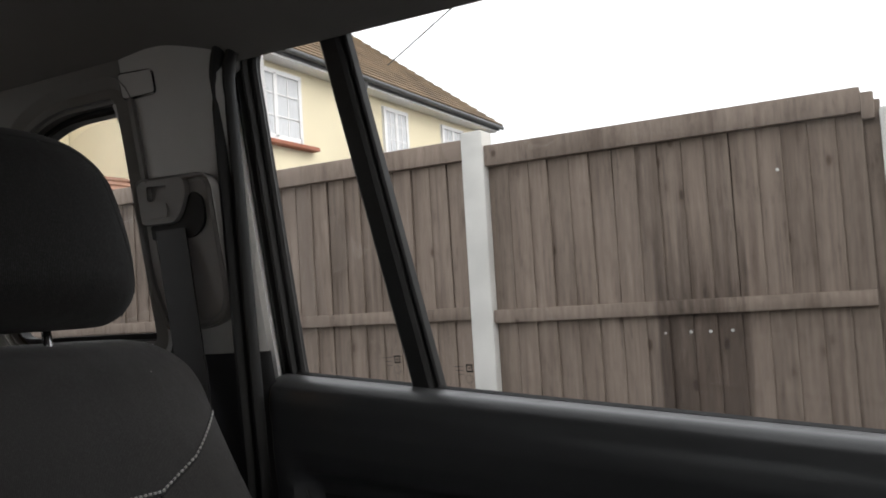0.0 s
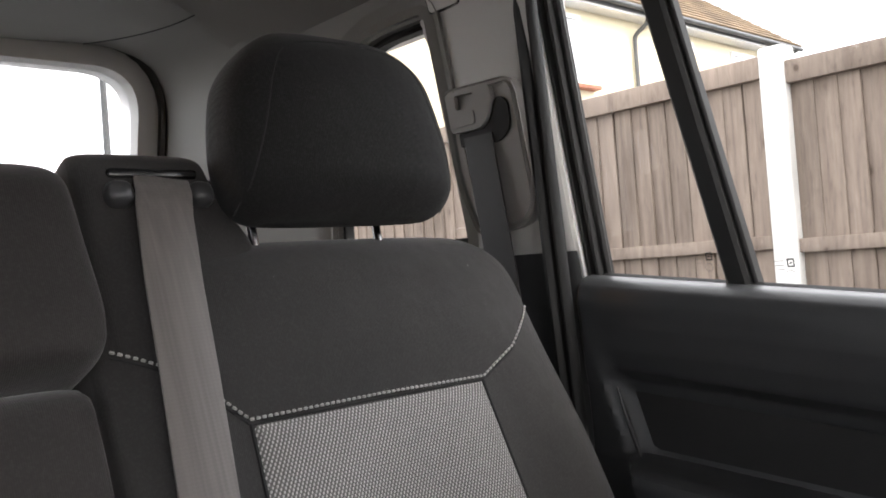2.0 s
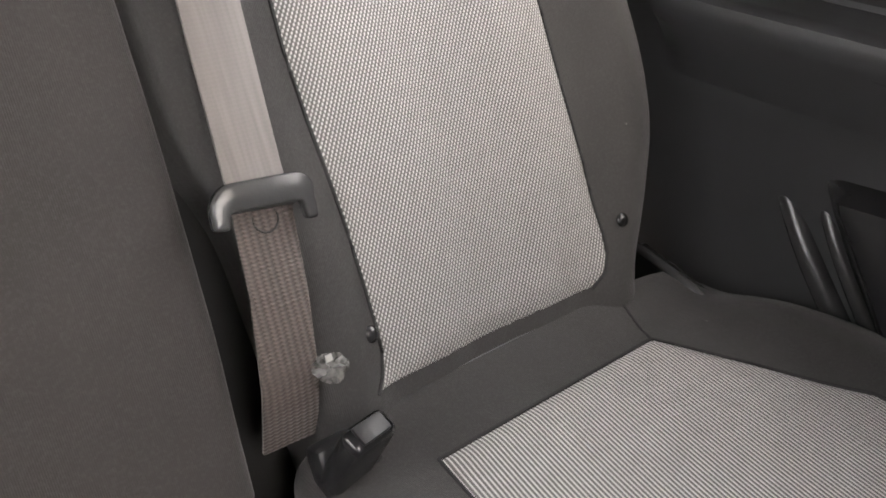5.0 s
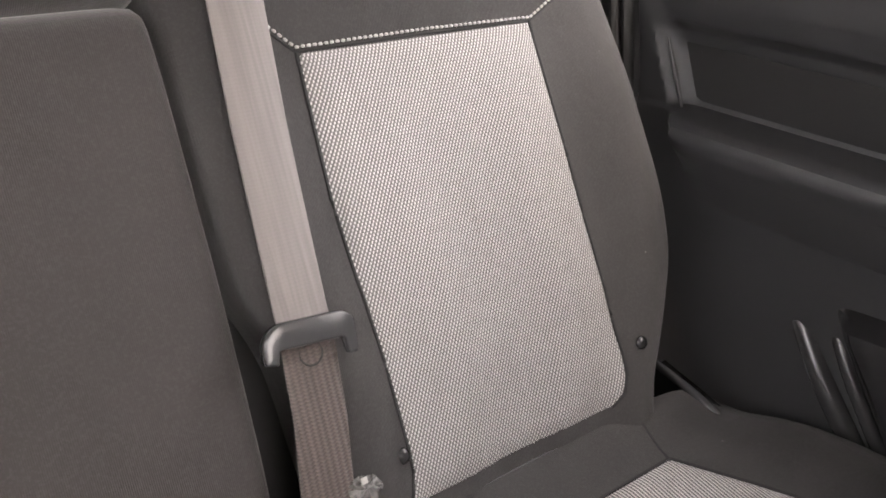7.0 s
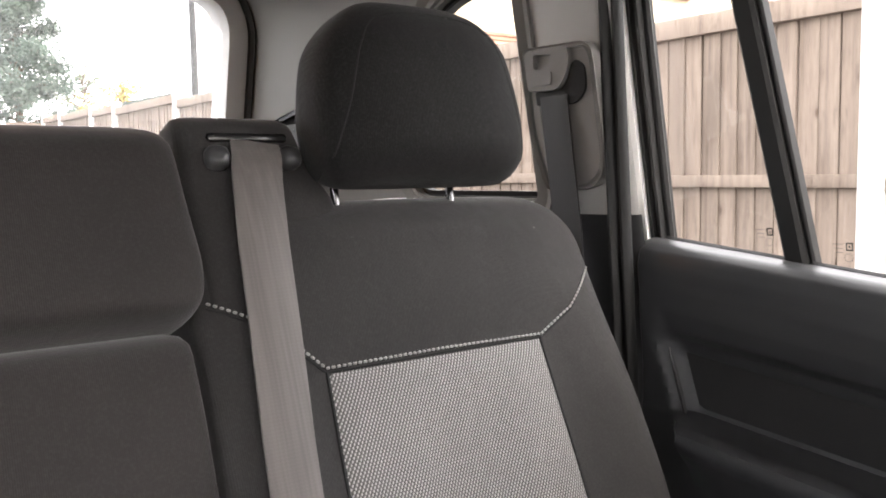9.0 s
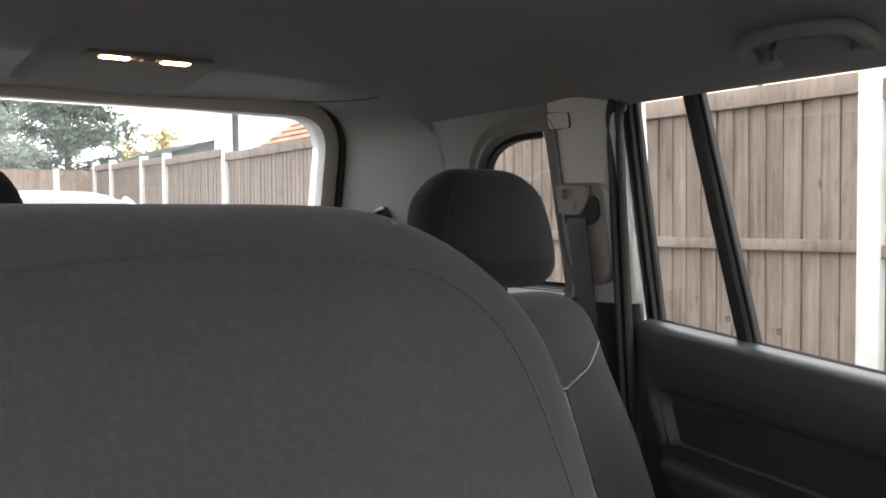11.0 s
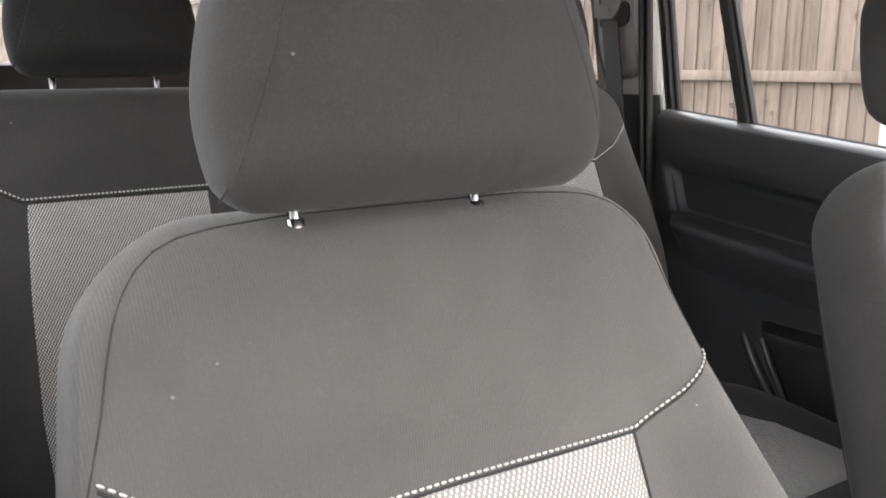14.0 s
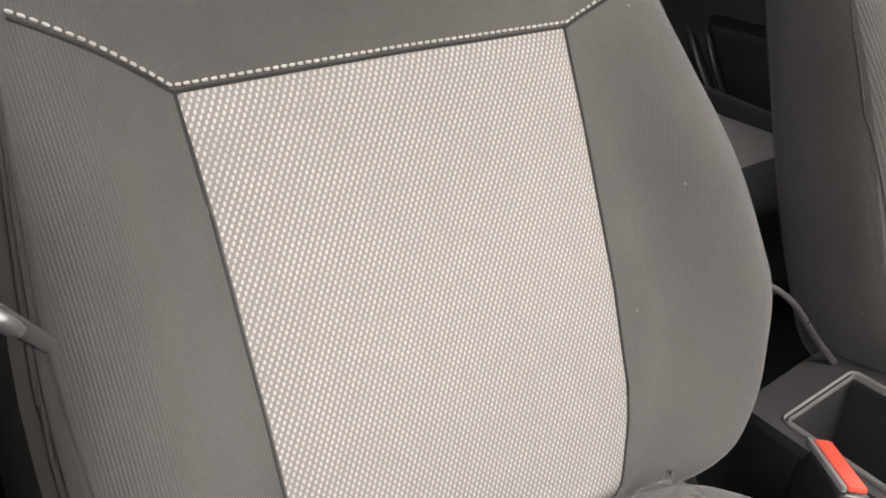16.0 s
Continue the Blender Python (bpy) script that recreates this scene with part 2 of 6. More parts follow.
def glass(name, tint=(1, 1, 1), gloss=1.0, haze=0.0):
    m = bpy.data.materials.new(name)
    m.use_nodes = True
    n, l = m.node_tree.nodes, m.node_tree.links
    n.clear()
    t = n.new("ShaderNodeBsdfTransparent")
    t.inputs["Color"].default_value = (*tint, 1)
    g = n.new("ShaderNodeBsdfGlossy")
    g.inputs["Roughness"].default_value = 0.02
    f = n.new("ShaderNodeLayerWeight")
    f.inputs["Blend"].default_value = 0.5
    k = math_node(n, l, "MULTIPLY_ADD", math_node(n, l, "POWER", f.outputs["Facing"], 5.0), 0.9 * gloss, 0.03 * gloss)
    mix = n.new("ShaderNodeMixShader")
    o = n.new("ShaderNodeOutputMaterial")
    l.new(k, mix.inputs[0])
    l.new(t.outputs[0], mix.inputs[1])
    l.new(g.outputs[0], mix.inputs[2])
    out = mix
    if haze > 0:
        # a thin translucent film that lays a pale, uneven haze over the view
        film = n.new("ShaderNodeBsdfTranslucent")
        film.inputs["Color"].default_value = (0.9, 0.9, 0.88, 1)
        r = n.new("ShaderNodeMapRange")
        r.inputs["From Min"].default_value = 0.3
        r.inputs["From Max"].default_value = 0.7
        r.inputs["To Min"].default_value = haze * 0.7
        r.inputs["To Max"].default_value = haze * 1.3
        l.new(noise_node(n, l, coords(n, l), 7.0, 5.0), r.inputs["Value"])
        out = n.new("ShaderNodeMixShader")
        l.new(r.outputs[0], out.inputs[0])
        l.new(mix.outputs[0], out.inputs[1])
        l.new(film.outputs[0], out.inputs[2])
    l.new(out.outputs[0], o.inputs[0])
    return m


def glow(name, color, strength):
    m, n, l, b = nodes_of(name)
    b.inputs["Base Color"].default_value = (0.8, 0.75, 0.65, 1)
    b.inputs["Emission Color"].default_value = (*color, 1)
    b.inputs["Emission Strength"].default_value = strength
    return m


CLOTH = fabric("charcoal_seat_cloth", (0.038, 0.0362, 0.0353))
# same cloth as the rear; the stronger front light is put into its colour
CLOTH_FRONT = fabric("brightened_front_seat_cloth", (0.080, 0.077, 0.075), 0.0021, 0.25, 0.5, 0.45)
# front seat cloth again, darkened to hold the shade on the sides
CLOTH_SIDE = fabric("shaded_seat_side_cloth", (0.060, 0.0577, 0.0563), 0.0021, 0.2, 0.4)
# front headrest cloth, its colour lowered for the shaded face
CLOTH_HEAD = fabric("shaded_front_headrest_cloth", (0.046, 0.0441, 0.0429), sheen=0.10, relief=0.12)
CLOTH_MID = fabric("dark_middle_seat_cloth", (0.034, 0.0302, 0.0290), sheen=0.25)
CLOTH_BACK = fabric("black_seat_cloth", (0.0145, 0.0141, 0.0141), sheen=0.10)
WEAVE_UP = weave("two_tone_weave_upright", "Z")
WEAVE_FLAT = weave("two_tone_weave_flat", "Y", shift=0.12, run_on=0.9)
# front seat weave: coarser pitch and less contrast than the rear
WEAVE_FRONT = weave("low_contrast_two_tone_weave", "Z", 0.41, 0.50, 0.22, pitch=(0.0047, 0.0035))
THREAD = surface("pale_thread", (0.46, 0.45, 0.43), 0.8, 0.1, 40, 900, 0.2)
PIPING = surface("dark_seam", (0.02, 0.02, 0.02), 0.8, 0.1, 40, 600, 0.2)
BELT = webbing("grey_brown_webbing", (0.15, 0.134, 0.125), 0.0042, 0.05)
BELT_LOW = webbing("brown_webbing", (0.066, 0.050, 0.044), 0.0058, 0.42)
BELT_DARK = surface("dark_webbing", (0.016, 0.0145, 0.014), 0.6, 0.15, 14, 260, 0.3, stretch=(5, 5, 0.4), sheen=0.3)
PLASTIC = surface("black_grained_plastic", (0.019, 0.019, 0.020), 0.44, 0.12, 5, 700, 0.25, dist=0.0006)
PLASTIC_SOFT = surface("charcoal_soft_plastic", (0.047, 0.048, 0.050), 0.38, 0.12, 4, 800, 0.22, dist=0.0006)
PLASTIC_GLOSS = surface("satin_black_plastic", (0.02, 0.02, 0.021), 0.2, 0.1, 5, 300, 0.05)
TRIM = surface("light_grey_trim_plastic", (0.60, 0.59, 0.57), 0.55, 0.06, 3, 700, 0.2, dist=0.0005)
# rear and quarter trim, about a third as bright as the pillar trim
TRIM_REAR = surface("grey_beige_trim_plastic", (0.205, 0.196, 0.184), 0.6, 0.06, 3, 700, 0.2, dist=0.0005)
# pillar trim darkened so the belt outlet's shade sits in its colour
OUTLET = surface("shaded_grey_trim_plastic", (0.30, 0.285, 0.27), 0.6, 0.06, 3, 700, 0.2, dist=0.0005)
HEADLINER = surface("grey_headliner_cloth", (0.25, 0.237, 0.224), 0.95, 0.06, 3, 900, 0.3)
RUBBER = surface("black_rubber", (0.014, 0.014, 0.014), 0.6, 0.15, 8, 300, 0.1)
PAINT = surface("white_car_paint", (0.8, 0.8, 0.8), 0.25, 0.02, 2, 100, 0.0, coat=0.6)
PAINT_GREY = surface("pale_pillar_trim", (0.82, 0.81, 0.80), 0.45, 0.03, 3, 700, 0.1, dist=0.0005)
CHROME = surface("chrome", (0.7, 0.7, 0.7), 0.12, 0.03, 20, 300, 0.0, metal=1.0)
# paler grey for edges and joints; on the tray lip it paints a highlight
GREY_EDGE = surface("pale_edge_plastic", (0.22, 0.22, 0.22), 0.35, 0.1, 12, 500, 0.1)
INSERT = surface("matt_black_door_insert", (0.017, 0.017, 0.017), 0.75, 0.15, 8, 500, 0.3, dist=0.0006)
RIB = surface("satin_charcoal_plastic", (0.045, 0.045, 0.046), 0.22, 0.1, 8, 500, 0.08)
LUG = surface("grey_satin_plastic", (0.065, 0.065, 0.067), 0.3, 0.1, 8, 500, 0.1)
POST = surface("dark_chrome", (0.30, 0.30, 0.31), 0.18, 0.05, 20, 300, 0.0, metal=1.0)
STEEL = surface("dull_steel", (0.42, 0.42, 0.42), 0.35, 0.15, 30, 300, 0.1, metal=1.0)
RED = surface("red_button_plastic", (0.70, 0.10, 0.065), 0.35, 0.08, 30, 300, 0.05)
CONSOLE = surface("grey_console_plastic", (0.034, 0.034, 0.035), 0.42, 0.12, 8, 700, 0.25, dist=0.0006)
CARPET = surface("black_carpet", (0.018, 0.018, 0.018), 0.95, 0.25, 30, 500, 0.6, dist=0.004)
PANE = glass("clear_glass")
# rear pane: a painted haze stands in for the bloom on the glass
PANE_HAZY = glass("hazed_glass", haze=0.036)
WRAP = glass("clear_wrapping_film", haze=0.25)
CAR_GLASS = surface("dark_car_glass", (0.02, 0.025, 0.025), 0.06, 0.05, 4, 100, 0.0, coat=1.0)
LENS = glow("warm_lamp_lens", (1.0, 0.50, 0.16), 14.0)
INK = surface("black_print", (0.01, 0.01, 0.01), 0.6, 0.05, 20, 300, 0.0)
PAPER = surface("crumpled_foil_label", (0.12, 0.116, 0.112), 0.28, 0.6, 160, 260, 0.6)
WOOD = fence_wood("weathered_fence_board", (1.08, 1.02, 0.98))
WOOD_RAIL = fence_wood("weathered_fence_rail", (1.20, 1.14, 1.10))
CONCRETE = surface("pale_concrete", (0.52, 0.51, 0.48), 0.85, 0.14, 5, 120, 0.4, dist=0.004)
ASPHALT = surface("asphalt", (0.06, 0.06, 0.06), 0.9, 0.25, 1.2, 120, 0.5, dist=0.006)
RENDER_WALL = surface("cream_render", (0.76, 0.69, 0.50), 0.85, 0.05, 1.2, 60, 0.4, dist=0.005)
# dark render for the added wall that blocks light
LIGHT_BLOCK = surface("light_block_render", (0.20, 0.16, 0.13), 0.9, 0.2, 1.5, 60, 0.4, dist=0.005)
FRAME_WHITE = surface("white_window_frame", (0.8, 0.8, 0.8), 0.4, 0.03, 4, 200, 0.0)
SILL = surface("red_brown_sill", (0.33, 0.12, 0.07), 0.7, 0.15, 8, 100, 0.2)
GUTTER_GREY = surface("grey_plastic_gutter", (0.085, 0.088, 0.09), 0.45, 0.2, 4, 100, 0.1)
GUTTER = surface("dark_gutter", (0.03, 0.032, 0.034), 0.5, 0.15, 4, 100, 0.1)
ROOF_BROWN = surface("mossy_brown_roof_tile", (0.20, 0.145, 0.09), 0.9, 0.35, 1.5, 30, 0.5, dist=0.01)
ROOF_RED = surface("terracotta_roof_tile", (0.32, 0.18, 0.125), 0.9, 0.25, 2.5, 30, 0.4, dist=0.01)
ROOF_GREEN = surface("dark_felt_roof", (0.055, 0.07, 0.062), 0.9, 0.2, 2, 60, 0.3)
CURTAIN = surface("pale_net_curtain", (0.62, 0.64, 0.66), 0.9, 0.12, 6, 60, 0.2, stretch=(6, 6, 0.6))
BARK = surface("bark", (0.09, 0.065, 0.045), 0.95, 0.3, 8, 60, 0.6, dist=0.01)
LEAF_DARK = surface("conifer_needles", (0.092, 0.128, 0.104), 0.8, 0.4, 1.5, 20, 0.0)
LEAF_PALE = surface("grey_green_foliage", (0.17, 0.20, 0.14), 0.8, 0.35, 1.5, 20, 0.0)
LEAF_BLUE = surface("blue_green_needles", (0.18, 0.225, 0.19), 0.8, 0.35, 1.5, 20, 0.0)
LEAF_YELLOW = surface("yellowing_foliage", (0.42, 0.34, 0.12), 0.8, 0.35, 1.5, 20, 0.0)
TYRE = surface("tyre_rubber", (0.02, 0.02, 0.02), 0.85, 0.2, 10, 200, 0.3)


# ---------------------------------------------------------------- mesh helpers
def finish(bm, sharp=40):
    bmesh.ops.remove_doubles(bm, verts=bm.verts, dist=0.00005)
    bmesh.ops.recalc_face_normals(bm, faces=bm.faces)
    for f in bm.faces:
        f.smooth = True
    for e in bm.edges:
        if len(e.link_faces) == 2 and e.calc_face_angle(0) > radians(sharp):
            e.smooth = False
    return bm


def part(name, bm, material, parent=None, label="", sharp=40):
    finish(bm, sharp)
    me = bpy.data.meshes.new(name)
    bm.to_mesh(me)
    bm.free()
    me.materials.append(material)
    ob = new(name, me)
    ob.parent = parent
    if label:
        ob["label"] = label
    return ob


def thing(name, label, category, m=None, group="", kind=""):
    ob = new(name)
    ob.empty_display_size = 0.05
    if m is not None:
        ob.matrix_basis = m
    return tagged(ob, label, category, group, kind)


def single(name, bm, material, label, category, group="", kind="", sharp=40):
    return tagged(part(name, bm, material, None, "", sharp), label, category, group, kind)


def add_box(bm, x0, x1, y0, y1, z0, z1, r=0.0, seg=2):
    b = bmesh.new()
    vs = [b.verts.new(p) for p in ((x0, y0, z0), (x1, y0, z0), (x1, y1, z0), (x0, y1, z0), (x0, y0, z1), (x1, y0, z1), (x1, y1, z1), (x0, y1, z1))]
    for f in ((3, 2, 1, 0), (4, 5, 6, 7), (0, 1, 5, 4), (1, 2, 6, 5), (2, 3, 7, 6), (3, 0, 4, 7)):
        b.faces.new([vs[i] for i in f])
    if r > 0:
        bmesh.ops.bevel(b, geom=list(b.edges), offset=r, segments=seg, affect="EDGES", profile=0.5)
    me = bpy.data.meshes.new("tmp")
    b.to_mesh(me)
    b.free()
    bm.from_mesh(me)
    bpy.data.meshes.remove(me)
    return bm


def box(x0, x1, y0, y1, z0, z1, r=0.0, seg=2):
    return add_box(bmesh.new(), x0, x1, y0, y1, z0, z1, r, seg)


def loft(rings, closed=True, caps=True, bm=None):
    bm = bm or bmesh.new()
    vs = [[bm.verts.new(p) for p in ring] for ring in rings]
    n = len(vs[0])
    for a, b in zip(vs, vs[1:]):
        for i in range(n if closed else n - 1):
            j = (i + 1) % n
            bm.faces.new((a[i], a[j], b[j], b[i]))
    if caps and closed:
        bm.faces.new(vs[0][::-1])
        bm.faces.new(vs[-1])
    return bm


def tube(path, r, n=8, bm=None, flat=1.0):
    path = [Vector(p) for p in path]
    rings = []
    up = Vector((0, 0, 1))
    for i, p in enumerate(path):
        d = (path[min(i + 1, len(path) - 1)] - path[max(i - 1, 0)]).normalized()
        a = d.cross(up)
        if a.length < 0.05:
            a = d.cross(Vector((0, 1, 0)))
        a.normalize()
        b = a.cross(d).normalized()
        rr = r(i / (len(path) - 1)) if callable(r) else r
        rings.append([p + a * rr * math.cos(2 * math.pi * k / n) + b * rr * flat * math.sin(2 * math.pi * k / n) for k in range(n)])
    return loft(rings, bm=bm)


def bend(points, r, n=5):
    """A polyline with its inner corners rounded."""
    p = [Vector(q) for q in points]
    out = [p[0]]
    for a, b, c in zip(p, p[1:], p[2:]):
        u, v = (a - b), (c - b)
        k = min(r, u.length * 0.49, v.length * 0.49)
        s, e = b + u.normalized() * k, b + v.normalized() * k
        for i in range(n + 1):
            t = i / n
            out.append(s * (1 - t) ** 2 + b * 2 * t * (1 - t) + e * t * t)
    out.append(p[-1])
    return out


def rounded(points, r, n=5):
    """A closed outline with rounded corners."""
    p = [Vector(q) for q in points]
    out = []
    for i in range(len(p)):
        a, b, c = p[i - 1], p[i], p[(i + 1) % len(p)]
        u, v = (a - b), (c - b)
        k = min(r[i] if isinstance(r, (list, tuple)) else r, u.length * 0.49, v.length * 0.49)
        s, e = b + u.normalized() * k, b + v.normalized() * k
        for j in range(n + 1):
            t = j / n
            out.append(s * (1 - t) ** 2 + b * 2 * t * (1 - t) + e * t * t)
    return out


def plate(outer, holes, place, thick):
    """A plate from 2D outlines: place(a, b) gives the point, thick the vector through it."""
    bm = bmesh.new()
    loops = []
    for loop in (outer, *holes):
        vs = [bm.verts.new(place(q[0], q[1])) for q in loop]
        loops.append(vs)
        for a, b in zip(vs, vs[1:] + vs[:1]):
            bm.edges.new((a, b))
    bmesh.ops.triangle_fill(bm, use_beauty=True, use_dissolve=False, edges=list(bm.edges))
    bmesh.ops.recalc_face_normals(bm, faces=bm.faces)
    geo = bmesh.ops.extrude_face_region(bm, geom=list(bm.faces), use_keep_orig=True)
    moved = [g for g in geo["geom"] if isinstance(g, bmesh.types.BMVert)]
    bmesh.ops.translate(bm, verts=moved, vec=thick)
    return bm


def sheet(fn, us, vs, thick=None):
    """A surface fn(u, v), closed to a thin body when thick(u, v) is given."""
    bm = bmesh.new()
    top = [[bm.verts.new(fn(u, v)) for u in us] for v in vs]
    lay = [top]
    if thick:
        lay.append([[bm.verts.new(Vector(fn(u, v)) + Vector(thick)) for u in us] for v in vs])
    for k, g in enumerate(lay):
        for i in range(len(vs) - 1):
            for j in range(len(us) - 1):
                q = (g[i][j], g[i][j + 1], g[i + 1][j + 1], g[i + 1][j])
                bm.faces.new(q if k == 0 else q[::-1])
    if thick:
        a, b = lay
        edge = [(i, 0) for i in range(len(vs))] + [(len(vs) - 1, j) for j in range(1, len(us))]
        edge += [(i, len(us) - 1) for i in range(len(vs) - 2, -1, -1)] + [(0, j) for j in range(len(us) - 2, 0, -1)]
        for (i, j), (p, q) in zip(edge, edge[1:] + edge[:1]):
            bm.faces.new((a[i][j], b[i][j], b[p][q], a[p][q]))
    return bm


def smooth(a, b, x):
    t = min(1.0, max(0.0, (x - a) / (b - a)))
    return t * t * (3 - 2 * t)


class Pad:
    """An upholstered pad. u runs across, v along, w out of its face; the middle of the face lies at w = 0."""

    def __init__(self, prof, tf, tb, top=0.05, low=0.05, corner=0.06, low_corner=0.03, p=4.0, bulge=None, soft=0.02):
        self.prof = np.array(prof, float)
        self.v0, self.v1 = self.prof[0, 0], self.prof[-1, 0]
        self.tf, self.tb, self.top, self.low, self.corner, self.low_corner, self.p = tf, tb, top, low, corner, low_corner, p
        self.bulge, self.soft = bulge, soft

    def lim(self, v):
        s = [v + d * self.soft for d in (-1, -0.5, 0, 0.5, 1)]
        l = float(np.mean(np.interp(s, self.prof[:, 0], self.prof[:, 1])))
        r = float(np.mean(np.interp(s, self.prof[:, 0], self.prof[:, 2])))
        for rad, d in ((self.corner, v - (self.v1 - self.corner)), (self.low_corner, self.v0 + self.low_corner - v)):
            if rad > 0 and d > 0:
                k = rad * (1 - math.sqrt(max(0.0, 1 - min(1, d / rad) ** 2)))
                l, r = l + k, r - k
        return l, r

    def fall(self, v):
        e = 1.0
        for rad, d in ((self.top, v - (self.v1 - self.top)), (self.low, self.v0 + self.low - v)):
            if rad > 0 and d > 0:
                e *= math.sqrt(max(0.0, 1 - min(1, d / rad) ** 2))
        return e

    def front(self, u, v):
        l, r = self.lim(v)
        s = (u - (l + r) / 2) / max(1e-6, (r - l) / 2)
        s = max(-1.0, min(1.0, s))
        round_ = (1 - abs(s) ** self.p) ** (1 / self.p)
        add = self.bulge(u, v, s) * self.fall(v) * round_ if self.bulge else 0.0
        return self.tf * (self.fall(v) * round_ - 1) + add

    def back(self, u, v):
        l, r = self.lim(v)
        s = max(-1.0, min(1.0, (u - (l + r) / 2) / max(1e-6, (r - l) / 2)))
        return -self.tf - self.tb * self.fall(v) * (1 - abs(s) ** self.p) ** (1 / self.p)

    def rings(self, nv, nu, flat=False):
        rings = []
        for i in range(nv + 1):
            k = 0.5 - 0.5 * math.cos(math.pi * i / nv)
            k = 0.65 * k + 0.35 * (i / nv)
            v = self.v0 + (self.v1 - self.v0) * k
            if i == 0:
                v += 0.0008
            if i == nv:
                v -= 0.0008
            l, r = self.lim(v)
            ring = []
            for j in range(nu + 1):
                u = (l + r) / 2 - (r - l) / 2 * math.cos(math.pi * j / nu)
                ring.append(self.at(u, v, self.front(u, v), flat))
            for j in range(nu - 1, 0, -1):
                u = (l + r) / 2 - (r - l) / 2 * math.cos(math.pi * j / nu)
                ring.append(self.at(u, v, self.back(u, v), flat))
            rings.append(ring)
        return rings

    def mesh(self, nv=40, nu=36, flat=False):
        return loft(self.rings(nv, nu, flat))

    def covers(self, nv, nu, e):
        """The face cover, and the cover of the sides and the back that meets it e columns in from the edge."""
        rings = self.rings(nv, nu)
        rim = loft([r[nu - e:] + r[:e + 1] for r in rings], closed=False)
        for r in (rings[0][::-1], rings[-1]):
            rim.faces.new([rim.verts.new(p) for p in r])
        return loft([r[e:nu - e + 1] for r in rings], closed=False), rim

    @staticmethod
    def at(u, v, w, flat=False):
        return Vector((u, -v, w)) if flat else Vector((u, -w, v))

    def patch(self, prof, nu=24, nv=30, lift=0.0015, flat=False):
        """A cover panel that follows the face between the given edges (v, left, right)."""
        pr = np.array(prof, float)

        def fn(a, v):
            l, r = np.interp(v, pr[:, 0], pr[:, 1]), np.interp(v, pr[:, 0], pr[:, 2])
            u = float(l + (r - l) * a)
            edge = min(a, 1 - a) * (r - l)
            ends = min(v - pr[0, 0], pr[-1, 0] - v)
            puff = 0.003 * smooth(0, 0.02, min(edge, ends)) - 0.002 * (1 - smooth(0, 0.006, min(edge, ends)))
            return self.at(u, v, self.front(u, v) + lift + puff, flat)
        us = [0.5 - 0.5 * math.cos(math.pi * i / nu) for i in range(nu + 1)]
        vs = [pr[0, 0] + (pr[-1, 0] - pr[0, 0]) * (0.5 - 0.5 * math.cos(math.pi * i / nv)) for i in range(nv + 1)]
        return sheet(fn, us, vs)

    def along(self, pts, step, lift, flat=False):
        """Points every step metres along a line drawn on the face."""
        out = []
        for (u0, v0), (u1, v1) in zip(pts, pts[1:]):
            n = max(1, int(math.hypot(u1 - u0, v1 - v0) / step))
            for i in range(n):
                t = i / n
                u, v = u0 + (u1 - u0) * t, v0 + (v1 - v0) * t
                out.append(self.at(u, v, self.front(u, v) + lift, flat))
        u, v = pts[-1]
        out.append(self.at(u, v, self.front(u, v) + lift, flat))
        return out

    def stitches(self, pts, flat=False, pitch=0.0056, r=0.0014):
        bm = bmesh.new()
        for a, b in zip(*(lambda q: (q[0::2], q[1::2]))(self.along(pts, pitch / 2, 0.0022, flat))):
            d = (b - a)
            tube([a - d * 0.12, a + d * 0.15, b - d * 0.05, b + d * 0.18], lambda k: r * (0.6 if k in (0.0, 1.0) else 1.0), 5, bm)
        return bm

    def cord(self, pts, r=0.002, lift=0.0, flat=False):
        return tube(self.along(pts, 0.012, lift, flat), r, 6)


LEAN_BACK = math.degrees(math.atan(0.37))


def seat_pose(x, y, z):
    return pose(x, y, z, -LEAN_BACK, 0, 0)


# ---------------------------------------------------------------- setting: car shell
GLASS_X, SHEAR, BELT_Z = 0.775, 0.18, 1.13


def side(y, z, off=0.0, s=1):
    """A point on the car's left side (s = 1) or right side (s = -1), off metres inward of the glass."""
    return Vector((s * (GLASS_X - SHEAR * max(z - BELT_Z, -0.05) - off), y, z))


def belt_line(y):
    return 1.135 - 0.096 * (0.62 - y)


def lerp(a, b, t):
    return a + (b - a) * t


# headliner: domed, turned down at the edges
def roof_z(x, y):
    edge = smooth(0.47, 0.668, abs(x))
    rear = smooth(1.22, 1.50, y)
    front = smooth(-0.55, -0.80, y)
    return 1.606 - 0.012 * (abs(x) / 0.6) ** 2 - 0.085 * edge + 0.03 * smooth(0.675, 0.712, abs(x)) - 0.014 * rear - 0.03 * front


xs = [-0.712 + 1.424 * i / 48 for i in range(49)]
ys = [-0.80 + 2.005 * i / 54 for i in range(55)]
tagged(part("ceiling", sheet(lambda x, y: (x, y, roof_z(x, y)), xs, ys, (0, 0, 0.012)), HEADLINER), "grey-beige cloth headliner of the car", "ceiling", kind="structure")

tagged(part("floor", box(-0.78, 0.78, -1.35, 1.5, 0.30, 0.34), CARPET), "black carpeted floor of the car", "floor", kind="structure")

# outer roof skin
xs = [-0.74 + 1.48 * i / 24 for i in range(25)]
ys = [-0.83 + 2.48 * i / 30 for i in range(31)]
